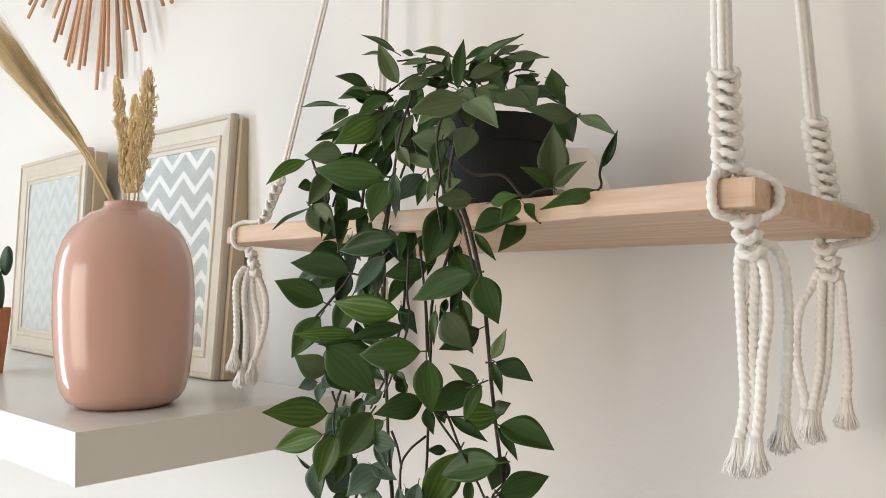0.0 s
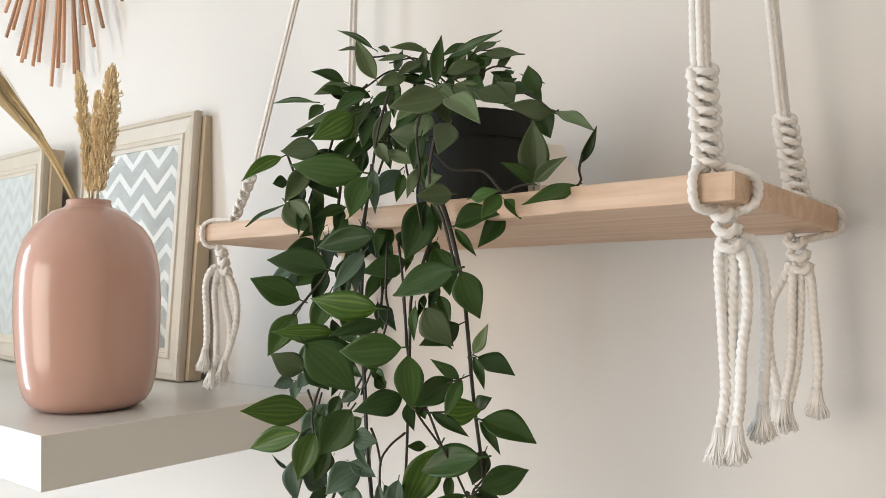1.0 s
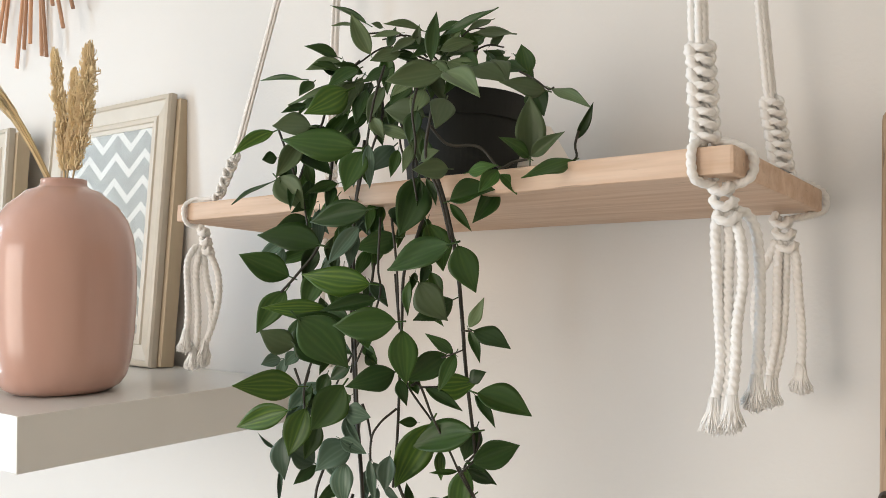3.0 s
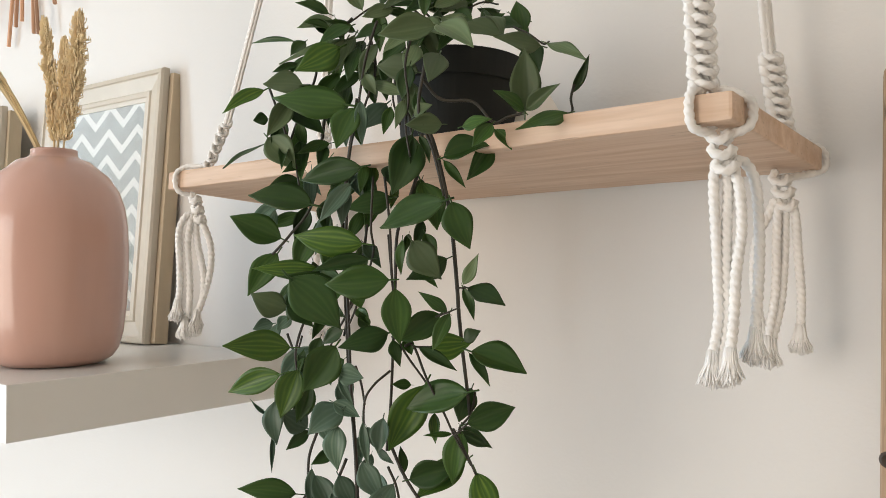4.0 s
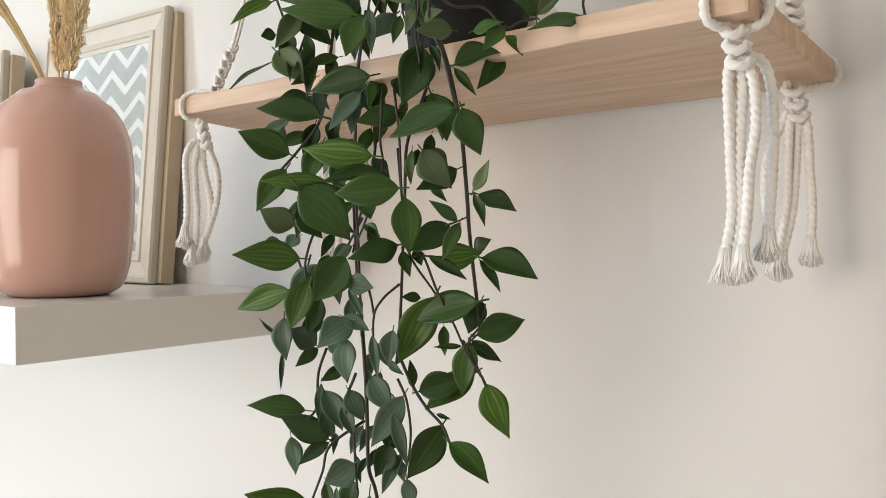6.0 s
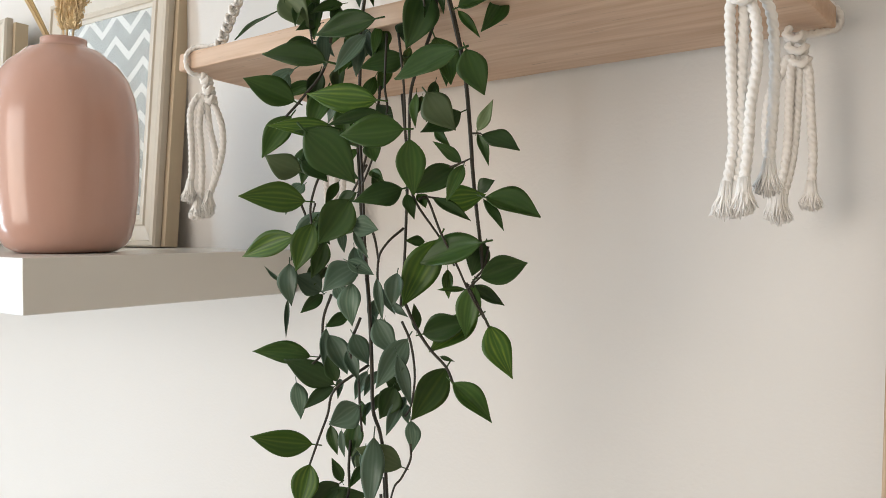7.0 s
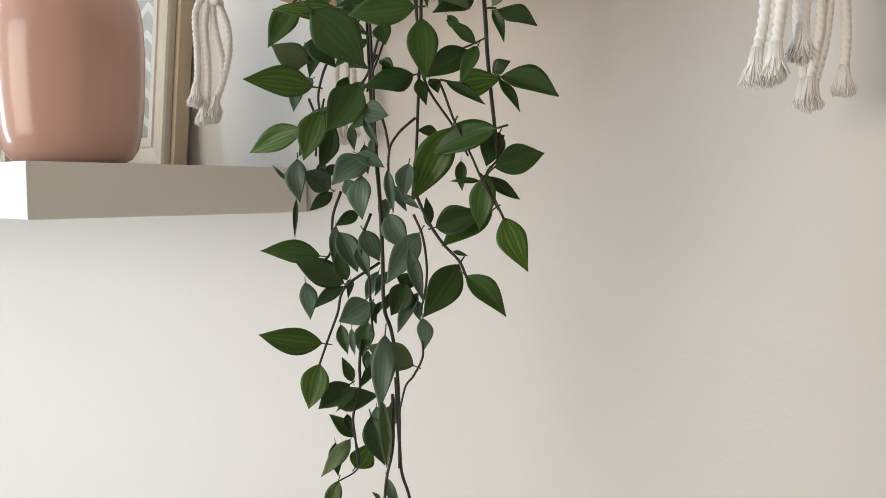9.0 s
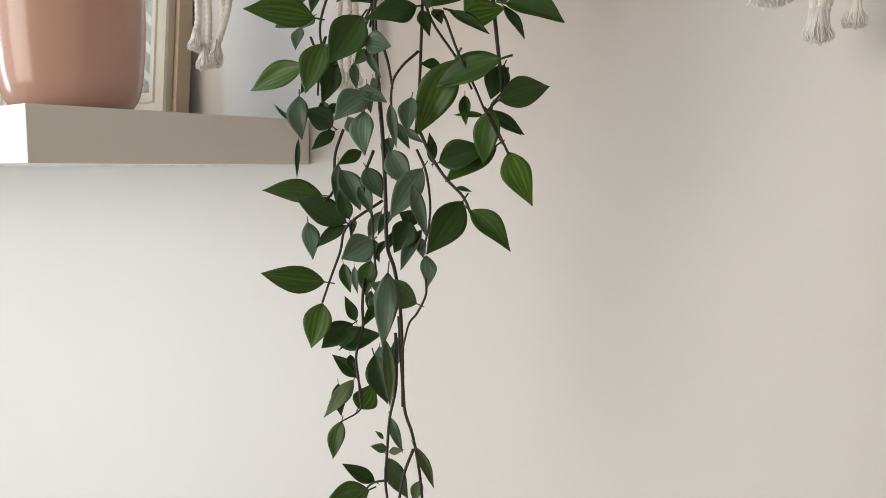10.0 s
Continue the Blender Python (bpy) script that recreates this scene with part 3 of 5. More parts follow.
T, E, B = THICK, LENGTH, DEPTH
macrame_cord((E - 0.021, 0.012), (0.5530, -0.192, 1.7105), (0.545, -0.185, 2.50), (E - 0.0135, 0.0157, -0.001),
             [[(E - 0.021, 0.012, T + 0.005), (E - 0.023, 0.002, T + 0.003), (E - 0.0235, -R, T - 0.003), (E - 0.0230, -R, 0.002), (E - 0.021, 0.001, -0.003), (E - 0.015, 0.012, -0.0045)],
              [(E - 0.018, 0.014, T + 0.006), (E - 0.008, 0.019, T + 0.004), (E + R, 0.022, T - 0.003), (E + R, 0.022, 0.002), (E - 0.004, 0.020, -0.003), (E - 0.012, 0.016, -0.0045)]],
             [[(-0.002, 0.004), (-0.001, 0.031), (0.000, 0.056), (0.0005, 0.081), (-0.0035, 0.104)],
              [(0.006, 0.006), (0.005, 0.031), (0.0045, 0.056), (0.005, 0.081), (0.002, 0.104)],
              [(0.010, 0.006), (0.0115, 0.031), (0.008, 0.056), (0.0065, 0.081), (0.004, 0.102)],
              [(0.0165, -0.007), (0.0225, 0.005), (0.0245, 0.031), (0.024, 0.056), (0.022, 0.084), (0.0215, 0.091)]], 1, wide=0.0074)
macrame_cord((E - 0.020, B - 0.026), (0.5550, -0.052, 1.7000), (0.490, -0.05, 2.50), (E - 0.021, B - 0.030, -0.005),
             [[(E - 0.020, B - 0.024, T + 0.005), (E - 0.010, B - 0.012, T + 0.004), (E, B + R * 0.9, T - 0.003), (E, B + R * 0.9, 0.002), (E - 0.009, B - 0.012, -0.004), (E - 0.021, B - 0.026, -0.008)],
              [(E - 0.022, B - 0.022, T + 0.005), (E - 0.031, B - 0.006, T + 0.003), (E - 0.035, B + R, T - 0.003), (E - 0.035, B + R, 0.002), (E - 0.031, B - 0.008, -0.004), (E - 0.022, B - 0.026, -0.008)]],
             [[(-0.008, 0.004), (-0.017, 0.022), (-0.019, 0.052), (-0.014, 0.080), (-0.013, 0.092)],
              [(-0.003, 0.004), (-0.004, 0.030), (-0.005, 0.058), (-0.011, 0.092)],
              [(0.003, 0.004), (0.002, 0.036), (-0.001, 0.066), (-0.008, 0.094)],
              [(0.009, 0.002), (0.011, 0.030), (0.013, 0.060), (0.012, 0.084)]], 2, wide=0.0074)
macrame_cord((0.049, 0.010), (0.1125, -0.178, 1.6800), (0.430, -0.161, 2.50), (0.027, 0.012, -0.005),
             [[(0.049, 0.010, T + 0.004), (0.036, 0.006, T + 0.003), (0.024, 0.002, T + 0.003), (0.0165, -R, T - 0.003), (0.0165, -R, 0.002), (0.019, 0.001, -0.004), (0.023, 0.008, -0.005), (0.027, 0.012, -0.008)]],
             [[(-0.010, -0.004), (-0.015, 0.010), (-0.014, 0.040), (-0.014, 0.062), (-0.016, 0.074)],
              [(-0.005, 0.002), (-0.007, 0.020), (-0.005, 0.052), (-0.006, 0.080), (-0.009, 0.090)],
              [(0.000, 0.004), (0.002, 0.022), (0.007, 0.048), (0.006, 0.070), (0.000, 0.088)],
              [(0.007, 0.002), (0.013, 0.020), (0.0135, 0.042), (0.008, 0.066), (0.001, 0.084)]], 3, knots=5, wide=0.0042, fine=0.62)
macrame_cord((0.040, B - 0.020), (0.091, -0.032, 1.6950), (0.134, -0.036, 2.50), (0.040, B - 0.026, -0.005),
             [[(0.040, B - 0.020, T + 0.005), (0.030, B - 0.008, T + 0.004), (0.024, B + R, T - 0.003), (0.024, B + R, 0.002), (0.030, B - 0.010, -0.004), (0.040, B - 0.024, -0.008)]],
             [[(-0.005, 0.004), (-0.008, 0.040), (-0.007, 0.088)], [(0.002, 0.004), (0.003, 0.050), (0.000, 0.092)], [(0.008, 0.004), (0.010, 0.050), (0.009, 0.086)]], 4, wide=0.0060, fine=0.75)

# ---- faceted white stand-in for an unidentified pale shape behind the potted plant ----
stand_in = thing("pale_stand_in", "small faceted white stand-in for an unidentified pale shape", "planter", tuple(on_plank(0.306, 0.140)))
part("planter_wall", turned([(0, 0), (0.026, 0), (0.042, 0.026), (0.020, 0.062), (0.017, 0.062), (0.036, 0.028), (0, 0.012)], 6), PALE_WHITE, stand_in)

# ---- hanging plant ----
PX, PY, PZ = on_plank(0.271, 0.089)
plant = thing("trailing_plant", "artificial trailing plant with glossy green leaves in pot", "potted plant", (PX, PY, PZ))
pot_tilt = pose(0, 0, 0, -3.4, 0, 0)
part("pot", turned([(0, 0.0), (0.043, 0.0), (0.0445, 0.001), (0.0512, 0.056), (0.0512, 0.058), (0.0535, 0.0585), (0.0548, 0.079), (0.0522, 0.079), (0.0505, 0.066), (0, 0.064)], 64), POT, plant, "matt black plastic nursery pot", smooth=False).matrix_local = pot_tilt
part("soil", turned([(0, 0.0645), (0.0500, 0.0672), (0.040, 0.074), (0.015, 0.077), (0, 0.077)], 32), SOIL, plant, "dark moss filling the pot").matrix_local = pot_tilt
VINE = {}


def vine_of(group):
    """The bundle of stems that a leaf or stem belongs to."""
    if group not in VINE:
        VINE[group] = bmesh.new()
    return VINE[group]


def blade(name, cup_depth, droop, twist, notch, bend, wave):
    """A pointed oval leaf blade, one long and one wide, with a short stalk; y runs from stalk to tip."""
    bm = bmesh.new()
    uv = bm.loops.layers.uv.new("blade")
    rows, cols = 15, 9
    grid, where = [], {}
    for i in range(rows):
        s = i / (rows - 1)
        if s < 0.40:
            half = 0.5 * math.sin(math.pi / 2 * (s / 0.40) ** 0.82)
        else:
            k = (s - 0.40) / 0.60
            half = 0.5 * (1 - k ** (1.60 + notch * 4)) * (1 - 0.20 * k ** 2)
        half = max(half, 0.010)
        line = []
        for j in range(cols):
            u = -1 + 2 * j / (cols - 1)
            x = half * u * (1 + 0.10 * bend * u * 6) + bend * math.sin(math.pi * s)
            z = 0.55 * cup_depth * (abs(u) ** 1.3) * half * 2 + 0.3 * droop * (0.1225 * (1 - s) + 0.845 * s - (s - 0.35) ** 2 * (1 + s)) + 0.6 * twist * u * half * (s - 0.4) + wave * math.sin(8 * s + 3 * u) * abs(u)
            vert = bm.verts.new((x, s, z))
            where[vert] = (u * 0.5 + 0.5, s)
            line.append(vert)
        grid.append(line)
    low = []
    for line in grid:
        row = []
        for v in line:
            k = bm.verts.new(v.co - Vector((0, 0, 0.012)))
            where[k] = where[v]
            row.append(k)
        low.append(row)
    for g, flip in ((grid, False), (low, True)):
        for i in range(rows - 1):
            for j in range(cols - 1):
                f = [g[i][j], g[i][j + 1], g[i + 1][j + 1], g[i + 1][j]]
                bm.faces.new(f[::-1] if flip else f)
    ring = [(i, 0) for i in range(rows)] + [(rows - 1, j) for j in range(1, cols)] + [(i, cols - 1) for i in range(rows - 2, -1, -1)] + [(0, j) for j in range(cols - 2, 0, -1)]
    for (a, b), (c, d) in zip(ring, ring[1:] + ring[:1]):
        bm.faces.new((grid[a][b], low[a][b], low[c][d], grid[c][d]))
    z0 = grid[0][cols // 2].co.z
    sweep([Vector((0, -0.15, z0 - 0.03)), Vector((0, -0.06, z0 - 0.012)), Vector((0, 0.05, z0 - 0.004))], 0.026, 5, bm)
    for f in bm.faces:
        for lp in f.loops:
            lp[uv].uv = where.get(lp.vert, (0.72, 0.0))
    return bm


BLADES = {}
SHAPES = ((0.18, 0.10, 0.15, 0.0, 0.03, 0.015), (0.30, 0.22, -0.35, 0.05, -0.05, 0.02), (0.10, 0.34, 0.30, -0.04, 0.06, 0.03), (0.24, 0.05, -0.2, 0.02, 0.0, 0.02),
          (0.40, 0.16, 0.5, 0.0, -0.04, 0.025), (0.12, -0.12, 0.25, 0.03, 0.05, 0.03), (0.05, 0.42, -0.6, -0.02, -0.06, 0.035))
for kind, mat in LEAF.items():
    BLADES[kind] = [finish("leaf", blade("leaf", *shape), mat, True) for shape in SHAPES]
FACING = Vector((0.55, -0.76, 0.30)).normalized()
LEAVES = []


def stem(group, radius, *points):
    sweep(spline(points, 6), radius, 6, vine_of(group), taper=lambda t: 1.05 - 0.25 * t)


def leaf(group, kind, base, tip, width, roll):
    """Note one leaf: stalk end, tip, width, and its turn about its own length away from the room."""
    LEAVES.append((group, kind, Vector(base), Vector(tip), width, roll))


stem("right", 0.0017, (0.368, -0.227, 1.662), (0.378, -0.218, 1.636), (0.384, -0.210, 1.598), (0.386, -0.206, 1.572), (0.387, -0.202, 1.534), (0.386, -0.199, 1.518), (0.387, -0.196, 1.491), (0.388, -0.192, 1.464), (0.388, -0.189, 1.446))
stem("right", 0.0010, (0.358, -0.224, 1.495), (0.362, -0.219, 1.495), (0.368, -0.212, 1.472), (0.376, -0.203, 1.448), (0.381, -0.197, 1.431), (0.389, -0.189, 1.411))
stem("right", 0.0010, (0.347, -0.226, 1.518), (0.351, -0.218, 1.493), (0.363, -0.206, 1.468), (0.369, -0.197, 1.448))
stem("right", 0.0010, (0.377, -0.194, 1.436), (0.386, -0.191, 1.420), (0.393, -0.189, 1.405))
stem("right", 0.0009, (0.392, -0.188, 1.462), (0.389, -0.189, 1.447), (0.382, -0.193, 1.437), (0.382, -0.191, 1.432))
stem("right", 0.0013, (0.361, -0.208, 1.643), (0.359, -0.206, 1.624), (0.351, -0.209, 1.599), (0.342, -0.212, 1.574), (0.339, -0.211, 1.538), (0.336, -0.210, 1.494), (0.333, -0.209, 1.454), (0.329, -0.209, 1.417))
stem("right", 0.0012, (0.330, -0.207, 1.423), (0.341, -0.206, 1.403), (0.353, -0.205, 1.388), (0.365, -0.202, 1.376), (0.373, -0.204, 1.365))
stem("right", 0.0010, (0.337, -0.220, 1.613), (0.340, -0.218, 1.577), (0.341, -0.217, 1.538))
stem("right", 0.0007, (0.384, -0.223, 1.516), (0.392, -0.220, 1.519), (0.399, -0.218, 1.522))
stem("right", 0.0007, (0.410, -0.234, 1.536), (0.415, -0.231, 1.536))
stem("right", 0.0007, (0.372, -0.232, 1.496), (0.376, -0.217, 1.495))
stem("right", 0.0008, (0.382, -0.200, 1.432), (0.390, -0.194, 1.441))
stem("left", 0.0013, (0.286, -0.226, 1.675), (0.281, -0.227, 1.638), (0.274, -0.229, 1.597), (0.259, -0.238, 1.573), (0.247, -0.244, 1.559))
stem("left", 0.0013, (0.311, -0.220, 1.672), (0.304, -0.224, 1.616), (0.303, -0.223, 1.592), (0.301, -0.222, 1.555), (0.302, -0.220, 1.510), (0.302, -0.218, 1.469), (0.302, -0.216, 1.436))
stem("left", 0.0010, (0.327, -0.221, 1.614), (0.324, -0.220, 1.578), (0.324, -0.218, 1.558), (0.313, -0.223, 1.522), (0.306, -0.225, 1.506))
stem("left", 0.0010, (0.305, -0.238, 1.540), (0.294, -0.249, 1.518), (0.291, -0.255, 1.509), (0.289, -0.260, 1.491), (0.291, -0.261, 1.476))
stem("left", 0.0009, (0.252, -0.252, 1.683), (0.264, -0.247, 1.649), (0.273, -0.245, 1.624), (0.279, -0.245, 1.595))
stem("mid", 0.0010, (0.334, -0.211, 1.475), (0.323, -0.217, 1.464), (0.317, -0.220, 1.450), (0.316, -0.218, 1.417))
stem("mid", 0.0010, (0.317, -0.229, 1.479), (0.317, -0.223, 1.466), (0.316, -0.218, 1.450))
stem("mid", 0.0015, (0.299, -0.215, 1.464), (0.304, -0.215, 1.415), (0.307, -0.216, 1.374), (0.309, -0.217, 1.341), (0.313, -0.214, 1.324), (0.317, -0.213, 1.300), (0.320, -0.214, 1.267), (0.322, -0.216, 1.225))
stem("mid", 0.0011, (0.263, -0.213, 1.424), (0.260, -0.219, 1.405), (0.261, -0.222, 1.380), (0.257, -0.228, 1.371))
stem("mid", 0.0011, (0.295, -0.215, 1.408), (0.289, -0.220, 1.385), (0.294, -0.217, 1.364), (0.295, -0.216, 1.339), (0.296, -0.215, 1.322))
stem("low", 0.0011, (0.298, -0.209, 1.372), (0.279, -0.226, 1.354), (0.275, -0.230, 1.335), (0.271, -0.235, 1.318), (0.266, -0.240, 1.298))
stem("mid", 0.0010, (0.336, -0.216, 1.408), (0.341, -0.212, 1.392), (0.343, -0.210, 1.368), (0.341, -0.212, 1.347), (0.337, -0.214, 1.339))
stem("low", 0.0009, (0.338, -0.209, 1.318), (0.337, -0.208, 1.306), (0.332, -0.212, 1.293), (0.327, -0.215, 1.285), (0.323, -0.218, 1.264))
stem("low", 0.0011, (0.290, -0.221, 1.316), (0.289, -0.222, 1.297), (0.289, -0.222, 1.278), (0.285, -0.225, 1.259), (0.286, -0.224, 1.242), (0.288, -0.223, 1.220))
stem("low", 0.0012, (0.310, -0.206, 1.288), (0.316, -0.209, 1.239), (0.319, -0.210, 1.219), (0.324, -0.208, 1.203), (0.330, -0.208, 1.179), (0.334, -0.209, 1.155), (0.337, -0.211, 1.126))
stem("low", 0.0011, (0.312, -0.212, 1.277), (0.314, -0.214, 1.240), (0.311, -0.218, 1.215), (0.311, -0.221, 1.191), (0.310, -0.222, 1.170), (0.312, -0.222, 1.153), (0.314, -0.223, 1.124))
stem("low", 0.0011, (0.330, -0.214, 1.195), (0.325, -0.219, 1.176), (0.322, -0.221, 1.156), (0.321, -0.224, 1.127))
stem("low", 0.0008, (0.272, -0.215, 1.251), (0.275, -0.214, 1.240), (0.279, -0.213, 1.225), (0.278, -0.215, 1.214), (0.268, -0.224, 1.206))
stem("low", 0.0009, (0.310, -0.220, 1.169), (0.300, -0.225, 1.166), (0.292, -0.228, 1.157), (0.285, -0.230, 1.149))
stem("crown", 0.0012, (0.380, -0.232, 1.675), (0.391, -0.225, 1.661), (0.409, -0.214, 1.659), (0.421, -0.208, 1.645), (0.430, -0.204, 1.648), (0.441, -0.200, 1.650))
stem("crown", 0.0008, (0.412, -0.167, 1.719), (0.426, -0.169, 1.711), (0.438, -0.171, 1.702), (0.446, -0.177, 1.701))
stem("crown", 0.0010, (0.471, -0.189, 1.667), (0.468, -0.188, 1.658), (0.468, -0.186, 1.651), (0.465, -0.186, 1.647))
stem("crown", 0.0013, (0.335, -0.199, 1.731), (0.341, -0.201, 1.697), (0.346, -0.205, 1.667), (0.353, -0.207, 1.633))
stem("crown", 0.0010, (0.338, -0.229, 1.722), (0.334, -0.237, 1.693), (0.332, -0.244, 1.652), (0.331, -0.251, 1.624))
stem("crown", 0.0011, (0.317, -0.213, 1.719), (0.325, -0.216, 1.692), (0.323, -0.226, 1.663))
stem("crown", 0.0011, (0.301, -0.214, 1.734), (0.282, -0.226, 1.713), (0.275, -0.228, 1.688), (0.264, -0.233, 1.662), (0.257, -0.235, 1.645))
stem("crown", 0.0009, (0.328, -0.166, 1.742), (0.314, -0.184, 1.759), (0.298, -0.205, 1.757))
stem("crown", 0.0008, (0.341, -0.168, 1.736), (0.328, -0.186, 1.754), (0.314, -0.204, 1.750))
stem("crown", 0.0008, (0.360, -0.185, 1.734), (0.373, -0.175, 1.753), (0.383, -0.167, 1.755))
stem("crown", 0.0008, (0.360, -0.172, 1.732), (0.377, -0.158, 1.745), (0.388, -0.149, 1.744))
stem("crown", 0.0008, (0.337, -0.171, 1.736), (0.311, -0.194, 1.747), (0.290, -0.210, 1.732), (0.277, -0.221, 1.730))
stem("right", 0.0012, (0.385, -0.234, 1.687), (0.382, -0.238, 1.653), (0.390, -0.233, 1.626), (0.396, -0.229, 1.596))
stem("crown", 0.0009, (0.372, -0.232, 1.707), (0.369, -0.236, 1.685), (0.371, -0.235, 1.662), (0.370, -0.237, 1.644), (0.373, -0.236, 1.623))
stem("crown", 0.0009, (0.339, -0.215, 1.716), (0.345, -0.214, 1.693), (0.343, -0.218, 1.670), (0.349, -0.217, 1.649))
leaf("crown", "s", (0.327, -0.232, 1.731), (0.320, -0.245, 1.759), 0.015, -16)
leaf("crown", "d", (0.319, -0.227, 1.756), (0.288, -0.233, 1.774), 0.007, 30)
leaf("crown", "s", (0.306, -0.225, 1.758), (0.288, -0.232, 1.759), 0.007, 50)
leaf("crown", "g", (0.367, -0.212, 1.724), (0.367, -0.206, 1.761), 0.013, -24)
leaf("crown", "d", (0.369, -0.199, 1.746), (0.415, -0.199, 1.757), 0.010, -6)
leaf("crown", "s", (0.375, -0.167, 1.753), (0.389, -0.132, 1.758), 0.014, -21)
leaf("crown", "g", (0.410, -0.150, 1.719), (0.403, -0.149, 1.744), 0.018, -26)
leaf("crown", "s", (0.432, -0.164, 1.703), (0.412, -0.193, 1.707), 0.018, -6)
leaf("crown", "d", (0.416, -0.158, 1.706), (0.428, -0.159, 1.686), 0.021, 25)
leaf("crown", "s", (0.443, -0.175, 1.701), (0.477, -0.183, 1.683), 0.011, 15)
leaf("crown", "d", (0.468, -0.186, 1.662), (0.481, -0.187, 1.685), 0.008, 45)
leaf("crown", "g", (0.473, -0.202, 1.646), (0.457, -0.238, 1.633), 0.014, 5)
leaf("crown", "s", (0.442, -0.202, 1.651), (0.444, -0.205, 1.691), 0.024, 8)
leaf("crown", "g", (0.443, -0.205, 1.650), (0.433, -0.226, 1.662), 0.013, 18)
leaf("crown", "s", (0.446, -0.207, 1.650), (0.471, -0.208, 1.664), 0.012, 16)
leaf("crown", "s", (0.391, -0.231, 1.709), (0.361, -0.255, 1.703), 0.023, -17)
leaf("crown", "s", (0.398, -0.238, 1.707), (0.435, -0.251, 1.684), 0.021, 2)
leaf("crown", "s", (0.388, -0.195, 1.720), (0.414, -0.185, 1.708), 0.020, -13)
leaf("crown", "s", (0.369, -0.222, 1.683), (0.339, -0.231, 1.690), 0.023, -20)
leaf("crown", "s", (0.387, -0.221, 1.693), (0.395, -0.244, 1.669), 0.021, -24)
leaf("crown", "s", (0.361, -0.228, 1.668), (0.330, -0.234, 1.678), 0.011, -17)
leaf("crown", "s", (0.334, -0.238, 1.683), (0.343, -0.236, 1.668), 0.012, 26)
leaf("crown", "s", (0.284, -0.216, 1.734), (0.266, -0.237, 1.728), 0.017, 20)
leaf("crown", "d", (0.217, -0.194, 1.735), (0.173, -0.201, 1.739), 0.008, 30)
leaf("crown", "g", (0.253, -0.216, 1.724), (0.247, -0.226, 1.712), 0.014, 18)
leaf("crown", "s", (0.305, -0.225, 1.715), (0.255, -0.245, 1.701), 0.012, 18)
leaf("crown", "y", (0.308, -0.235, 1.707), (0.286, -0.258, 1.689), 0.027, -18)
leaf("crown", "d", (0.256, -0.226, 1.704), (0.243, -0.241, 1.697), 0.008, -11)
leaf("crown", "s", (0.305, -0.225, 1.715), (0.297, -0.236, 1.688), 0.018, 8)
leaf("crown", "d", (0.312, -0.219, 1.710), (0.314, -0.234, 1.682), 0.014, 14)
leaf("crown", "s", (0.328, -0.218, 1.710), (0.321, -0.229, 1.682), 0.014, 21)
leaf("crown", "d", (0.307, -0.223, 1.725), (0.292, -0.241, 1.710), 0.017, 23)
leaf("crown", "s", (0.338, -0.211, 1.735), (0.323, -0.228, 1.728), 0.013, -25)
leaf("crown", "d", (0.335, -0.220, 1.722), (0.322, -0.235, 1.711), 0.014, 6)
leaf("crown", "s", (0.340, -0.197, 1.748), (0.334, -0.219, 1.733), 0.011, 10)
leaf("crown", "d", (0.360, -0.192, 1.741), (0.352, -0.217, 1.728), 0.012, 0)
leaf("crown", "s", (0.374, -0.169, 1.743), (0.366, -0.193, 1.732), 0.013, -19)
leaf("crown", "g", (0.368, -0.147, 1.755), (0.363, -0.169, 1.741), 0.012, -2)
leaf("crown", "d", (0.381, -0.136, 1.735), (0.370, -0.151, 1.744), 0.012, -25)
leaf("crown", "s", (0.338, -0.185, 1.757), (0.318, -0.207, 1.761), 0.009, 20)
leaf("crown", "d", (0.368, -0.174, 1.760), (0.354, -0.191, 1.751), 0.011, 26)
leaf("crown", "s", (0.395, -0.177, 1.757), (0.384, -0.192, 1.748), 0.009, 22)
leaf("crown", "d", (0.350, -0.213, 1.710), (0.340, -0.226, 1.694), 0.016, 3)
leaf("crown", "s", (0.315, -0.204, 1.759), (0.311, -0.213, 1.761), 0.006, -12)
leaf("crown", "d", (0.370, -0.120, 1.750), (0.366, -0.129, 1.745), 0.009, 25)
leaf("crown", "s", (0.324, -0.208, 1.691), (0.307, -0.227, 1.695), 0.014, 4)
leaf("left", "y", (0.258, -0.262, 1.678), (0.240, -0.285, 1.660), 0.016, 23)
leaf("left", "s", (0.280, -0.245, 1.682), (0.257, -0.262, 1.683), 0.025, 21)
leaf("left", "g", (0.318, -0.238, 1.664), (0.266, -0.261, 1.672), 0.031, 1)
leaf("left", "d", (0.269, -0.246, 1.670), (0.294, -0.237, 1.646), 0.021, -5)
leaf("left", "g", (0.332, -0.246, 1.659), (0.328, -0.260, 1.630), 0.024, 6)
leaf("left", "b", (0.339, -0.220, 1.665), (0.330, -0.239, 1.645), 0.021, -4)
leaf("left", "b", (0.335, -0.243, 1.664), (0.340, -0.247, 1.632), 0.011, -20)
leaf("left", "g", (0.348, -0.226, 1.661), (0.346, -0.232, 1.641), 0.010, -12)
leaf("left", "s", (0.252, -0.253, 1.645), (0.274, -0.246, 1.621), 0.026, 19)
leaf("left", "s", (0.273, -0.249, 1.671), (0.262, -0.263, 1.644), 0.018, -27)
leaf("left", "d", (0.230, -0.233, 1.664), (0.224, -0.243, 1.662), 0.012, -27)
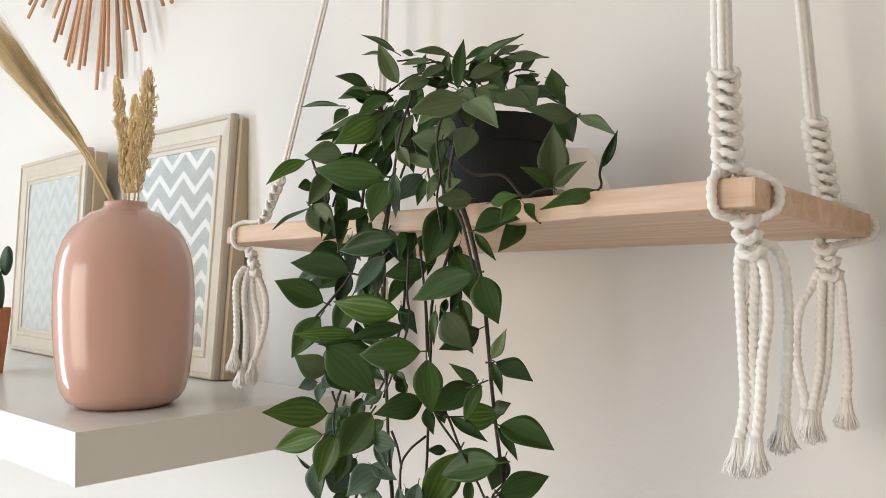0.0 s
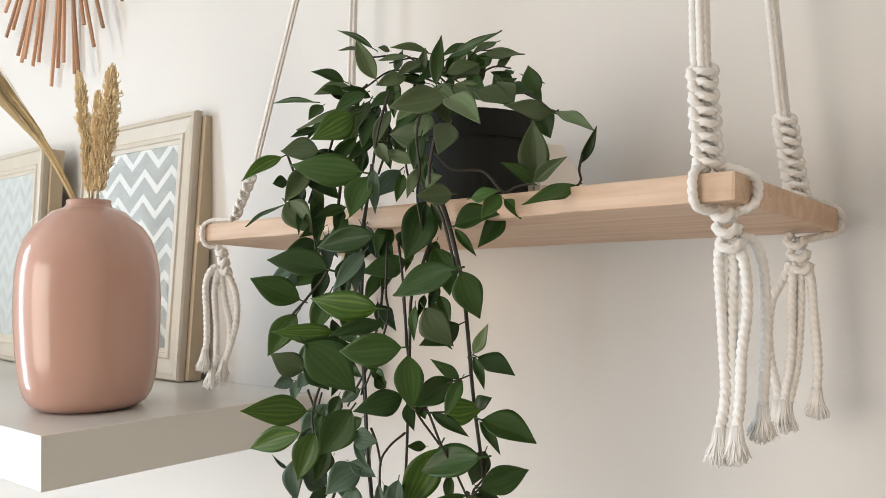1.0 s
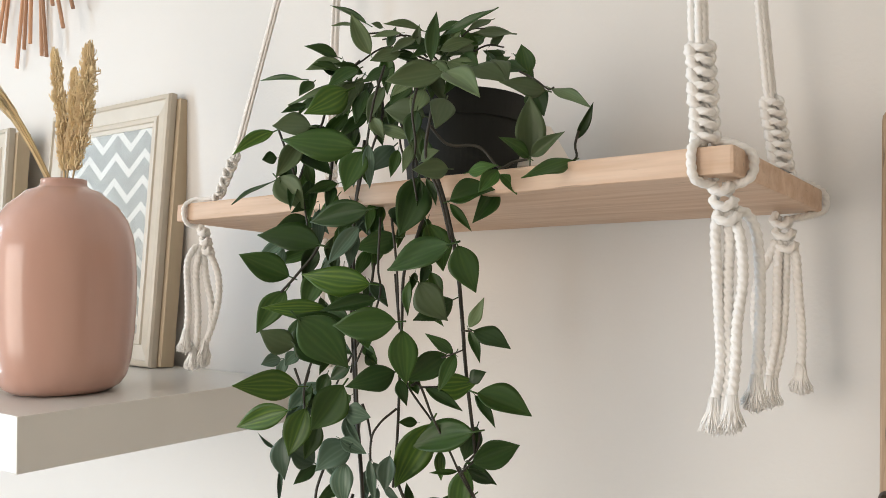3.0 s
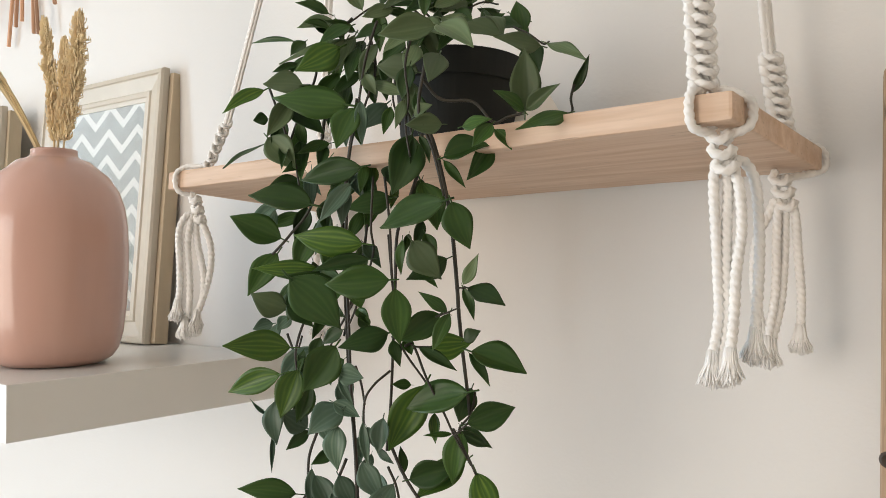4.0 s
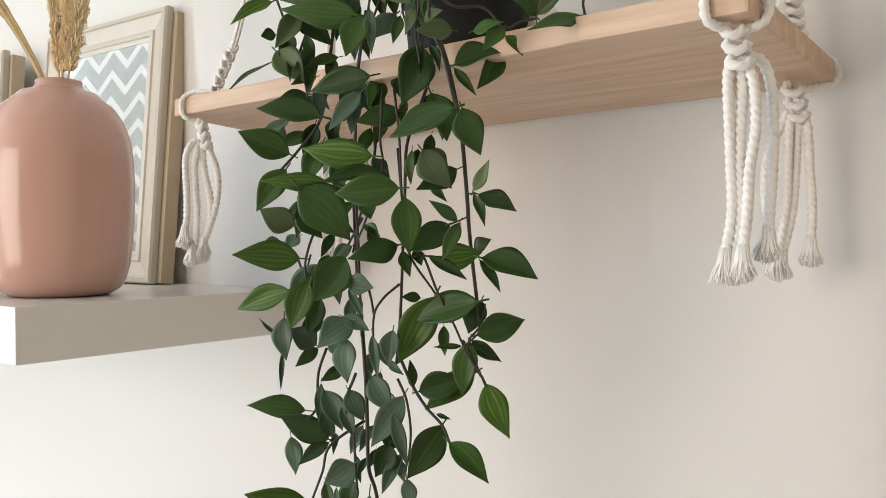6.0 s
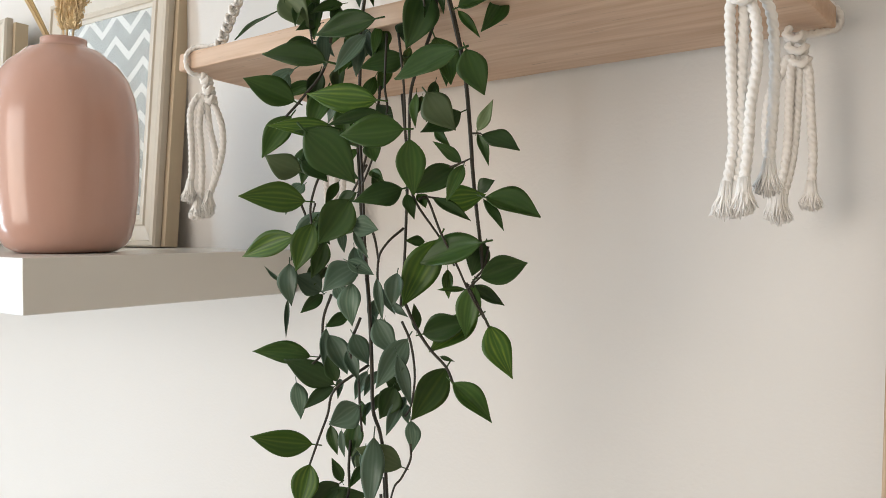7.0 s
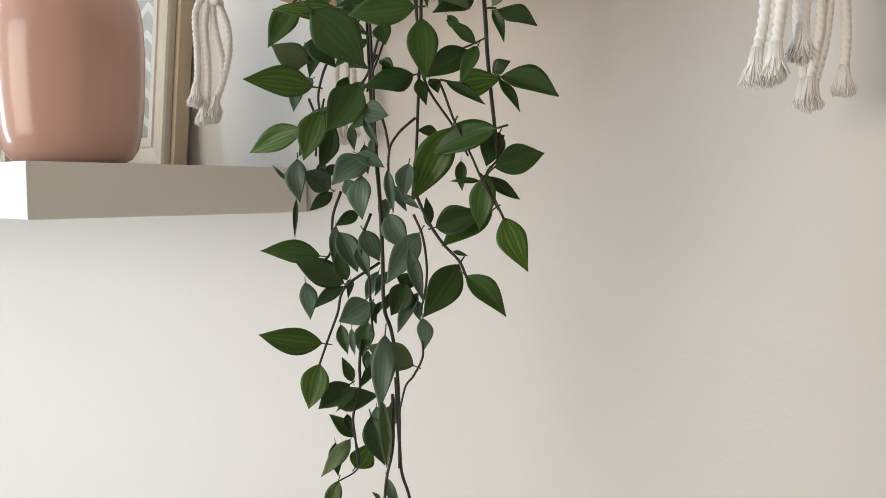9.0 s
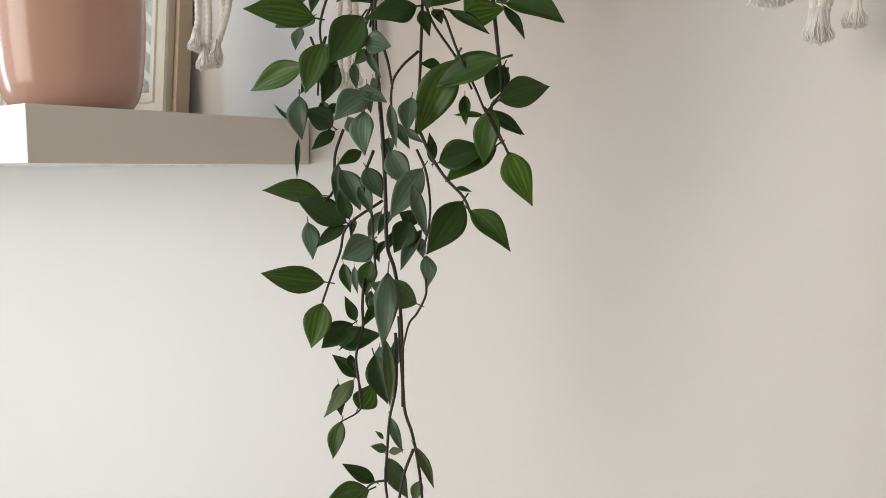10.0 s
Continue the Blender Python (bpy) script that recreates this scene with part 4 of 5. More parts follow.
leaf("left", "d", (0.211, -0.222, 1.647), (0.165, -0.225, 1.631), 0.005, 20)
leaf("left", "g", (0.287, -0.224, 1.641), (0.271, -0.242, 1.633), 0.012, 8)
leaf("left", "d", (0.338, -0.246, 1.618), (0.295, -0.261, 1.610), 0.023, -13)
leaf("left", "d", (0.262, -0.231, 1.615), (0.246, -0.249, 1.608), 0.015, 2)
leaf("left", "b", (0.336, -0.254, 1.606), (0.322, -0.270, 1.580), 0.015, -2)
leaf("left", "b", (0.333, -0.254, 1.604), (0.333, -0.260, 1.577), 0.012, -9)
leaf("left", "g", (0.293, -0.248, 1.594), (0.248, -0.268, 1.602), 0.030, 30)
leaf("left", "g", (0.249, -0.237, 1.571), (0.221, -0.263, 1.588), 0.026, -18)
leaf("left", "d", (0.329, -0.203, 1.600), (0.304, -0.226, 1.592), 0.022, -5)
leaf("left", "y", (0.325, -0.230, 1.566), (0.274, -0.249, 1.573), 0.026, -18)
leaf("left", "g", (0.283, -0.237, 1.577), (0.275, -0.248, 1.546), 0.021, 8)
leaf("left", "g", (0.247, -0.239, 1.560), (0.232, -0.255, 1.528), 0.023, -13)
leaf("left", "y", (0.293, -0.242, 1.548), (0.258, -0.273, 1.549), 0.017, -9)
leaf("left", "d", (0.332, -0.231, 1.555), (0.303, -0.258, 1.547), 0.015, 15)
leaf("left", "g", (0.363, -0.246, 1.541), (0.324, -0.267, 1.538), 0.027, -11)
leaf("left", "g", (0.329, -0.240, 1.536), (0.334, -0.242, 1.521), 0.015, 4)
leaf("left", "d", (0.299, -0.275, 1.542), (0.319, -0.246, 1.506), 0.037, 24)
leaf("left", "d", (0.314, -0.246, 1.540), (0.285, -0.272, 1.543), 0.011, -24)
leaf("left", "s", (0.253, -0.235, 1.518), (0.234, -0.254, 1.530), 0.024, -26)
leaf("left", "d", (0.283, -0.263, 1.523), (0.300, -0.254, 1.508), 0.018, -16)
leaf("left", "b", (0.222, -0.221, 1.505), (0.212, -0.233, 1.501), 0.014, 16)
leaf("left", "b", (0.233, -0.212, 1.510), (0.227, -0.222, 1.500), 0.014, 7)
leaf("left", "y", (0.292, -0.268, 1.494), (0.269, -0.308, 1.497), 0.025, -16)
leaf("left", "y", (0.249, -0.238, 1.469), (0.203, -0.250, 1.453), 0.023, -10)
leaf("left", "g", (0.317, -0.249, 1.495), (0.302, -0.266, 1.464), 0.030, -19)
leaf("left", "y", (0.293, -0.262, 1.478), (0.286, -0.272, 1.445), 0.024, -2)
leaf("left", "g", (0.289, -0.246, 1.466), (0.284, -0.255, 1.439), 0.016, -27)
leaf("left", "d", (0.340, -0.220, 1.503), (0.318, -0.248, 1.494), 0.024, 12)
leaf("mid", "b", (0.322, -0.252, 1.478), (0.339, -0.245, 1.474), 0.018, 24)
leaf("mid", "b", (0.319, -0.248, 1.473), (0.330, -0.245, 1.454), 0.007, 27)
leaf("mid", "b", (0.242, -0.237, 1.448), (0.246, -0.239, 1.416), 0.020, 14)
leaf("mid", "b", (0.255, -0.216, 1.426), (0.241, -0.230, 1.439), 0.024, 28)
leaf("mid", "b", (0.211, -0.217, 1.432), (0.203, -0.228, 1.445), 0.004, -29)
leaf("mid", "b", (0.215, -0.214, 1.418), (0.218, -0.219, 1.387), 0.005, -13)
leaf("mid", "b", (0.301, -0.224, 1.447), (0.283, -0.243, 1.429), 0.029, 28)
leaf("mid", "b", (0.300, -0.230, 1.435), (0.304, -0.234, 1.404), 0.021, 17)
leaf("mid", "b", (0.293, -0.227, 1.451), (0.312, -0.219, 1.441), 0.014, -5)
leaf("mid", "b", (0.336, -0.221, 1.443), (0.336, -0.227, 1.419), 0.017, 27)
leaf("mid", "b", (0.321, -0.226, 1.439), (0.328, -0.228, 1.409), 0.009, 7)
leaf("mid", "b", (0.333, -0.224, 1.422), (0.346, -0.221, 1.412), 0.007, 19)
leaf("mid", "d", (0.252, -0.211, 1.423), (0.241, -0.225, 1.409), 0.012, -12)
leaf("mid", "d", (0.268, -0.199, 1.408), (0.257, -0.214, 1.398), 0.012, -19)
leaf("low", "g", (0.246, -0.219, 1.375), (0.209, -0.246, 1.379), 0.021, -3)
leaf("low", "d", (0.268, -0.216, 1.355), (0.236, -0.238, 1.374), 0.024, -22)
leaf("low", "b", (0.238, -0.227, 1.355), (0.245, -0.229, 1.327), 0.016, -7)
leaf("low", "d", (0.268, -0.216, 1.353), (0.253, -0.234, 1.337), 0.014, 28)
leaf("mid", "b", (0.271, -0.224, 1.394), (0.286, -0.220, 1.365), 0.020, -10)
leaf("mid", "b", (0.292, -0.220, 1.396), (0.305, -0.217, 1.374), 0.019, -29)
leaf("mid", "b", (0.269, -0.225, 1.399), (0.271, -0.230, 1.371), 0.009, -27)
leaf("mid", "d", (0.273, -0.218, 1.358), (0.269, -0.225, 1.380), 0.014, -20)
leaf("mid", "b", (0.312, -0.217, 1.408), (0.327, -0.212, 1.382), 0.021, 17)
leaf("mid", "b", (0.337, -0.211, 1.395), (0.323, -0.230, 1.360), 0.022, -8)
leaf("mid", "b", (0.335, -0.220, 1.384), (0.347, -0.219, 1.348), 0.012, -13)
leaf("mid", "d", (0.324, -0.211, 1.359), (0.319, -0.221, 1.336), 0.022, -24)
leaf("mid", "b", (0.332, -0.206, 1.352), (0.323, -0.219, 1.324), 0.013, 29)
leaf("mid", "d", (0.326, -0.204, 1.356), (0.318, -0.214, 1.364), 0.014, -5)
leaf("low", "b", (0.304, -0.227, 1.345), (0.290, -0.244, 1.332), 0.025, -18)
leaf("right", "d", (0.356, -0.213, 1.642), (0.348, -0.225, 1.600), 0.030, -26)
leaf("right", "d", (0.370, -0.222, 1.639), (0.378, -0.221, 1.620), 0.008, -27)
leaf("right", "d", (0.360, -0.216, 1.639), (0.361, -0.221, 1.620), 0.007, -20)
leaf("right", "d", (0.344, -0.210, 1.623), (0.342, -0.216, 1.604), 0.025, 11)
leaf("right", "g", (0.389, -0.220, 1.623), (0.417, -0.204, 1.631), 0.022, -21)
leaf("right", "d", (0.409, -0.192, 1.633), (0.398, -0.206, 1.608), 0.017, -28)
leaf("right", "g", (0.389, -0.220, 1.621), (0.403, -0.214, 1.602), 0.008, -1)
leaf("right", "g", (0.422, -0.208, 1.640), (0.433, -0.204, 1.626), 0.011, -15)
leaf("right", "d", (0.395, -0.228, 1.593), (0.353, -0.244, 1.576), 0.029, 30)
leaf("right", "g", (0.361, -0.209, 1.609), (0.373, -0.206, 1.575), 0.024, -23)
leaf("right", "g", (0.402, -0.229, 1.592), (0.416, -0.228, 1.561), 0.024, 2)
leaf("right", "s", (0.369, -0.229, 1.567), (0.387, -0.220, 1.541), 0.026, 16)
leaf("right", "d", (0.382, -0.207, 1.555), (0.362, -0.227, 1.541), 0.020, -5)
leaf("right", "g", (0.357, -0.225, 1.568), (0.359, -0.229, 1.544), 0.009, 29)
leaf("right", "s", (0.411, -0.229, 1.538), (0.421, -0.226, 1.558), 0.010, -1)
leaf("right", "d", (0.413, -0.227, 1.536), (0.437, -0.219, 1.525), 0.017, -15)
leaf("right", "d", (0.411, -0.229, 1.536), (0.419, -0.228, 1.515), 0.008, -5)
leaf("right", "d", (0.391, -0.219, 1.519), (0.378, -0.234, 1.533), 0.010, -28)
leaf("right", "g", (0.378, -0.210, 1.517), (0.357, -0.231, 1.499), 0.022, -5)
leaf("right", "g", (0.363, -0.240, 1.535), (0.362, -0.234, 1.497), 0.024, -15)
leaf("right", "g", (0.389, -0.214, 1.518), (0.382, -0.224, 1.493), 0.013, 23)
leaf("right", "y", (0.373, -0.214, 1.494), (0.398, -0.200, 1.498), 0.022, 20)
leaf("right", "d", (0.400, -0.213, 1.500), (0.411, -0.209, 1.507), 0.012, 0)
leaf("right", "g", (0.415, -0.226, 1.495), (0.449, -0.213, 1.482), 0.024, -28)
leaf("right", "d", (0.414, -0.227, 1.494), (0.427, -0.222, 1.473), 0.008, -15)
leaf("right", "d", (0.373, -0.227, 1.495), (0.396, -0.215, 1.480), 0.010, -15)
leaf("right", "d", (0.349, -0.226, 1.499), (0.356, -0.226, 1.481), 0.011, -18)
leaf("right", "g", (0.355, -0.221, 1.499), (0.362, -0.221, 1.489), 0.010, -16)
leaf("right", "g", (0.399, -0.207, 1.465), (0.347, -0.214, 1.450), 0.028, 22)
leaf("right", "y", (0.364, -0.209, 1.467), (0.334, -0.213, 1.418), 0.030, -21)
leaf("right", "g", (0.347, -0.203, 1.465), (0.338, -0.214, 1.466), 0.009, -27)
leaf("right", "d", (0.387, -0.191, 1.440), (0.410, -0.164, 1.450), 0.024, 26)
leaf("right", "d", (0.387, -0.185, 1.464), (0.382, -0.194, 1.441), 0.020, 4)
leaf("right", "y", (0.360, -0.193, 1.445), (0.363, -0.196, 1.424), 0.010, 29)
leaf("right", "g", (0.373, -0.189, 1.431), (0.359, -0.205, 1.431), 0.005, -6)
leaf("right", "d", (0.379, -0.191, 1.434), (0.385, -0.160, 1.418), 0.010, 24)
leaf("right", "g", (0.382, -0.192, 1.435), (0.377, -0.195, 1.397), 0.021, 9)
leaf("right", "d", (0.349, -0.208, 1.399), (0.378, -0.190, 1.408), 0.024, 17)
leaf("right", "y", (0.377, -0.179, 1.411), (0.352, -0.205, 1.386), 0.024, 15)
leaf("right", "y", (0.392, -0.187, 1.406), (0.411, -0.186, 1.370), 0.024, 0)
leaf("right", "y", (0.354, -0.187, 1.372), (0.338, -0.208, 1.335), 0.028, -24)
leaf("right", "g", (0.376, -0.209, 1.367), (0.401, -0.197, 1.340), 0.020, -17)
leaf("right", "d", (0.369, -0.171, 1.433), (0.389, -0.162, 1.418), 0.011, 22)
leaf("right", "g", (0.336, -0.199, 1.399), (0.336, -0.202, 1.420), 0.009, 24)
leaf("right", "d", (0.356, -0.197, 1.382), (0.367, -0.194, 1.379), 0.004, 25)
leaf("low", "y", (0.267, -0.238, 1.313), (0.233, -0.269, 1.320), 0.023, -10)
leaf("low", "y", (0.263, -0.237, 1.297), (0.261, -0.247, 1.265), 0.025, 9)
leaf("low", "d", (0.278, -0.221, 1.281), (0.263, -0.239, 1.264), 0.022, 18)
leaf("low", "d", (0.274, -0.226, 1.326), (0.282, -0.227, 1.305), 0.011, 9)
leaf("low", "d", (0.283, -0.223, 1.284), (0.279, -0.230, 1.303), 0.010, 19)
leaf("low", "d", (0.290, -0.225, 1.281), (0.280, -0.238, 1.264), 0.007, 2)
leaf("low", "d", (0.268, -0.229, 1.268), (0.298, -0.211, 1.274), 0.021, 9)
leaf("low", "b", (0.314, -0.222, 1.322), (0.315, -0.230, 1.269), 0.021, 11)
leaf("low", "s", (0.328, -0.207, 1.299), (0.303, -0.230, 1.314), 0.023, -14)
leaf("low", "d", (0.290, -0.214, 1.328), (0.291, -0.221, 1.303), 0.019, 25)
leaf("low", "b", (0.288, -0.229, 1.325), (0.293, -0.231, 1.306), 0.007, 27)
leaf("low", "b", (0.335, -0.205, 1.334), (0.339, -0.208, 1.312), 0.014, -26)
leaf("low", "b", (0.332, -0.206, 1.346), (0.336, -0.209, 1.332), 0.009, 28)
leaf("low", "d", (0.272, -0.212, 1.238), (0.259, -0.224, 1.256), 0.013, 28)
leaf("low", "s", (0.270, -0.213, 1.236), (0.257, -0.232, 1.209), 0.015, 10)
leaf("low", "y", (0.258, -0.217, 1.232), (0.264, -0.220, 1.208), 0.013, -27)
leaf("low", "y", (0.265, -0.221, 1.205), (0.264, -0.230, 1.178), 0.016, 24)
leaf("low", "d", (0.267, -0.213, 1.255), (0.273, -0.216, 1.243), 0.008, -22)
leaf("low", "y", (0.271, -0.209, 1.213), (0.282, -0.203, 1.233), 0.023, 28)
leaf("low", "d", (0.298, -0.220, 1.260), (0.311, -0.220, 1.226), 0.022, 10)
leaf("low", "s", (0.307, -0.218, 1.273), (0.315, -0.222, 1.225), 0.011, -26)
leaf("low", "b", (0.308, -0.205, 1.272), (0.310, -0.211, 1.250), 0.011, -20)
leaf("low", "b", (0.307, -0.213, 1.214), (0.318, -0.212, 1.189), 0.009, 8)
leaf("low", "s", (0.307, -0.216, 1.190), (0.299, -0.226, 1.194), 0.008, 4)
leaf("low", "s", (0.311, -0.219, 1.190), (0.322, -0.215, 1.193), 0.007, 15)
leaf("low", "s", (0.304, -0.217, 1.198), (0.301, -0.223, 1.205), 0.004, 26)
leaf("low", "s", (0.307, -0.216, 1.184), (0.323, -0.212, 1.156), 0.017, -17)
leaf("low", "s", (0.328, -0.211, 1.196), (0.343, -0.207, 1.167), 0.009, -30)
leaf("low", "g", (0.294, -0.216, 1.163), (0.277, -0.233, 1.178), 0.013, 25)
leaf("low", "g", (0.291, -0.219, 1.157), (0.267, -0.244, 1.145), 0.026, -29)
leaf("low", "s", (0.330, -0.206, 1.169), (0.329, -0.213, 1.155), 0.011, 23)
leaf("crown", "s", (0.370, -0.197, 1.726), (0.394, -0.188, 1.713), 0.020, -23)
leaf("crown", "s", (0.367, -0.213, 1.720), (0.347, -0.233, 1.698), 0.019, 19)
leaf("crown", "d", (0.395, -0.163, 1.728), (0.417, -0.163, 1.719), 0.013, 17)
leaf("crown", "s", (0.360, -0.192, 1.737), (0.382, -0.180, 1.743), 0.012, 23)
leaf("crown", "s", (0.332, -0.204, 1.752), (0.311, -0.213, 1.751), 0.007, 3)
leaf("crown", "s", (0.361, -0.179, 1.748), (0.379, -0.183, 1.761), 0.010, 23)
leaf("crown", "d", (0.318, -0.202, 1.744), (0.325, -0.201, 1.759), 0.009, -18)
leaf("crown", "s", (0.336, -0.193, 1.741), (0.342, -0.194, 1.759), 0.009, 10)
leaf("crown", "s", (0.378, -0.153, 1.746), (0.388, -0.149, 1.753), 0.009, -10)
leaf("crown", "d", (0.281, -0.219, 1.725), (0.272, -0.231, 1.735), 0.013, 24)
leaf("crown", "s", (0.366, -0.219, 1.703), (0.361, -0.228, 1.683), 0.017, 16)
leaf("crown", "d", (0.344, -0.218, 1.698), (0.340, -0.226, 1.678), 0.016, -2)
leaf("right", "s", (0.368, -0.230, 1.676), (0.371, -0.232, 1.650), 0.015, 2)
leaf("right", "s", (0.379, -0.239, 1.649), (0.391, -0.235, 1.656), 0.012, -28)
leaf("right", "g", (0.412, -0.231, 1.640), (0.432, -0.226, 1.644), 0.014, -28)
leaf("right", "g", (0.430, -0.223, 1.641), (0.422, -0.234, 1.626), 0.014, 6)
leaf("right", "s", (0.368, -0.236, 1.662), (0.365, -0.242, 1.642), 0.010, -1)
leaf("right", "d", (0.368, -0.230, 1.686), (0.366, -0.236, 1.662), 0.016, 22)
leaf("right", "d", (0.377, -0.235, 1.665), (0.384, -0.234, 1.644), 0.011, 6)
leaf("right", "s", (0.393, -0.227, 1.644), (0.377, -0.246, 1.643), 0.017, -22)
leaf("crown", "d", (0.354, -0.178, 1.720), (0.343, -0.200, 1.716), 0.011, -24)
leaf("crown", "d", (0.375, -0.180, 1.726), (0.368, -0.199, 1.702), 0.014, 5)
leaf("crown", "s", (0.356, -0.195, 1.723), (0.361, -0.187, 1.698), 0.014, 13)
leaf("crown", "g", (0.295, -0.233, 1.734), (0.279, -0.251, 1.741), 0.013, 25)
leaf("crown", "g", (0.290, -0.226, 1.725), (0.276, -0.240, 1.730), 0.009, 23)
leaf("crown", "s", (0.350, -0.166, 1.737), (0.343, -0.195, 1.742), 0.012, 20)
leaf("crown", "g", (0.289, -0.220, 1.735), (0.302, -0.224, 1.711), 0.010, -24)
leaf("crown", "g", (0.323, -0.209, 1.736), (0.324, -0.210, 1.706), 0.014, 12)
leaf("crown", "d", (0.360, -0.173, 1.733), (0.348, -0.176, 1.717), 0.011, -5)
leaf("crown", "s", (0.303, -0.214, 1.721), (0.295, -0.227, 1.692), 0.016, 17)
leaf("crown", "d", (0.345, -0.185, 1.747), (0.327, -0.209, 1.740), 0.014, -1)
leaf("crown", "g", (0.300, -0.210, 1.725), (0.291, -0.233, 1.730), 0.010, -2)
leaf("crown", "g", (0.341, -0.175, 1.733), (0.339, -0.175, 1.706), 0.014, -28)
leaf("crown", "d", (0.334, -0.185, 1.735), (0.325, -0.212, 1.736), 0.011, -9)
leaf("crown", "g", (0.348, -0.192, 1.728), (0.336, -0.204, 1.714), 0.010, 0)
leaf("crown", "d", (0.350, -0.190, 1.724), (0.351, -0.210, 1.696), 0.015, 27)
leaf("crown", "d", (0.385, -0.129, 1.743), (0.399, -0.120, 1.736), 0.009, -14)
leaf("crown", "g", (0.365, -0.155, 1.736), (0.357, -0.163, 1.762), 0.015, 26)
leaf("crown", "d", (0.362, -0.189, 1.735), (0.367, -0.198, 1.716), 0.008, -4)
leaf("crown", "d", (0.383, -0.164, 1.738), (0.400, -0.174, 1.716), 0.009, 29)
leaf("crown", "g", (0.357, -0.157, 1.744), (0.371, -0.142, 1.761), 0.013, -8)
leaf("crown", "d", (0.388, -0.132, 1.740), (0.404, -0.132, 1.717), 0.012, -13)
leaf("crown", "g", (0.350, -0.178, 1.737), (0.354, -0.171, 1.761), 0.011, 25)
leaf("crown", "d", (0.360, -0.157, 1.748), (0.374, -0.169, 1.723), 0.011, 16)
leaf("crown", "d", (0.351, -0.171, 1.737), (0.364, -0.173, 1.759), 0.013, -11)
leaf("crown", "d", (0.382, -0.170, 1.725), (0.398, -0.156, 1.734), 0.012, 29)
leaf("crown", "g", (0.285, -0.203, 1.691), (0.296, -0.222, 1.661), 0.012, -14)
leaf("crown", "d", (0.290, -0.205, 1.685), (0.284, -0.215, 1.656), 0.013, 22)
leaf("crown", "d", (0.258, -0.221, 1.711), (0.252, -0.233, 1.694), 0.009, 19)
leaf("crown", "g", (0.278, -0.203, 1.691), (0.269, -0.224, 1.678), 0.013, 27)
leaf("crown", "d", (0.303, -0.203, 1.695), (0.311, -0.200, 1.670), 0.013, -4)
leaf("crown", "d", (0.303, -0.204, 1.719), (0.304, -0.221, 1.695), 0.013, 21)
leaf("crown", "d", (0.300, -0.178, 1.710), (0.299, -0.173, 1.679), 0.016, 7)
leaf("crown", "d", (0.298, -0.192, 1.708), (0.307, -0.196, 1.681), 0.012, -5)
leaf("crown", "d", (0.305, -0.209, 1.694), (0.291, -0.228, 1.674), 0.013, 3)
leaf("crown", "d", (0.310, -0.207, 1.709), (0.324, -0.222, 1.686), 0.010, 28)
leaf("crown", "g", (0.287, -0.213, 1.695), (0.279, -0.235, 1.669), 0.014, -7)
leaf("crown", "d", (0.307, -0.206, 1.714), (0.284, -0.217, 1.700), 0.015, -4)
leaf("crown", "g", (0.284, -0.208, 1.717), (0.286, -0.216, 1.684), 0.014, 29)
leaf("crown", "d", (0.277, -0.209, 1.695), (0.278, -0.226, 1.675), 0.010, 6)
leaf("left", "d", (0.282, -0.225, 1.641), (0.288, -0.236, 1.619), 0.011, -16)
leaf("left", "g", (0.265, -0.234, 1.658), (0.266, -0.228, 1.638), 0.011, 18)
leaf("left", "g", (0.269, -0.205, 1.634), (0.254, -0.214, 1.610), 0.013, 10)
leaf("left", "g", (0.251, -0.218, 1.656), (0.244, -0.221, 1.636), 0.010, -29)
leaf("left", "b", (0.272, -0.228, 1.622), (0.280, -0.236, 1.593), 0.013, -20)
leaf("left", "b", (0.260, -0.221, 1.621), (0.279, -0.225, 1.603), 0.010, 12)
leaf("left", "b", (0.282, -0.203, 1.629), (0.300, -0.201, 1.600), 0.014, 14)
leaf("left", "d", (0.273, -0.233, 1.627), (0.271, -0.256, 1.618), 0.011, -22)
leaf("left", "g", (0.295, -0.215, 1.661), (0.300, -0.204, 1.641), 0.011, -28)
leaf("left", "g", (0.255, -0.213, 1.617), (0.243, -0.229, 1.601), 0.013, 7)
leaf("left", "b", (0.291, -0.215, 1.666), (0.298, -0.218, 1.638), 0.013, -19)
leaf("left", "d", (0.266, -0.205, 1.679), (0.274, -0.212, 1.657), 0.010, -26)
leaf("left", "d", (0.270, -0.218, 1.685), (0.255, -0.239, 1.676), 0.013, -22)
leaf("left", "d", (0.250, -0.237, 1.661), (0.257, -0.252, 1.628), 0.015, -16)
leaf("left", "d", (0.259, -0.240, 1.643), (0.272, -0.258, 1.620), 0.010, 16)
leaf("left", "d", (0.264, -0.231, 1.644), (0.278, -0.245, 1.612), 0.015, 0)
leaf("left", "b", (0.226, -0.216, 1.601), (0.201, -0.230, 1.581), 0.014, 16)
leaf("left", "d", (0.243, -0.198, 1.554), (0.257, -0.203, 1.529), 0.011, -29)
leaf("left", "b", (0.264, -0.213, 1.537), (0.241, -0.230, 1.525), 0.013, -22)
leaf("left", "d", (0.270, -0.173, 1.567), (0.272, -0.169, 1.544), 0.011, 2)
leaf("left", "g", (0.234, -0.200, 1.591), (0.208, -0.216, 1.581), 0.014, -5)
leaf("left", "d", (0.265, -0.194, 1.578), (0.267, -0.200, 1.545), 0.016, -11)
leaf("left", "d", (0.256, -0.195, 1.603), (0.271, -0.212, 1.574), 0.015, 26)
leaf("left", "d", (0.243, -0.220, 1.538), (0.232, -0.226, 1.515), 0.012, 7)
leaf("left", "g", (0.263, -0.200, 1.572), (0.272, -0.205, 1.539), 0.017, 16)
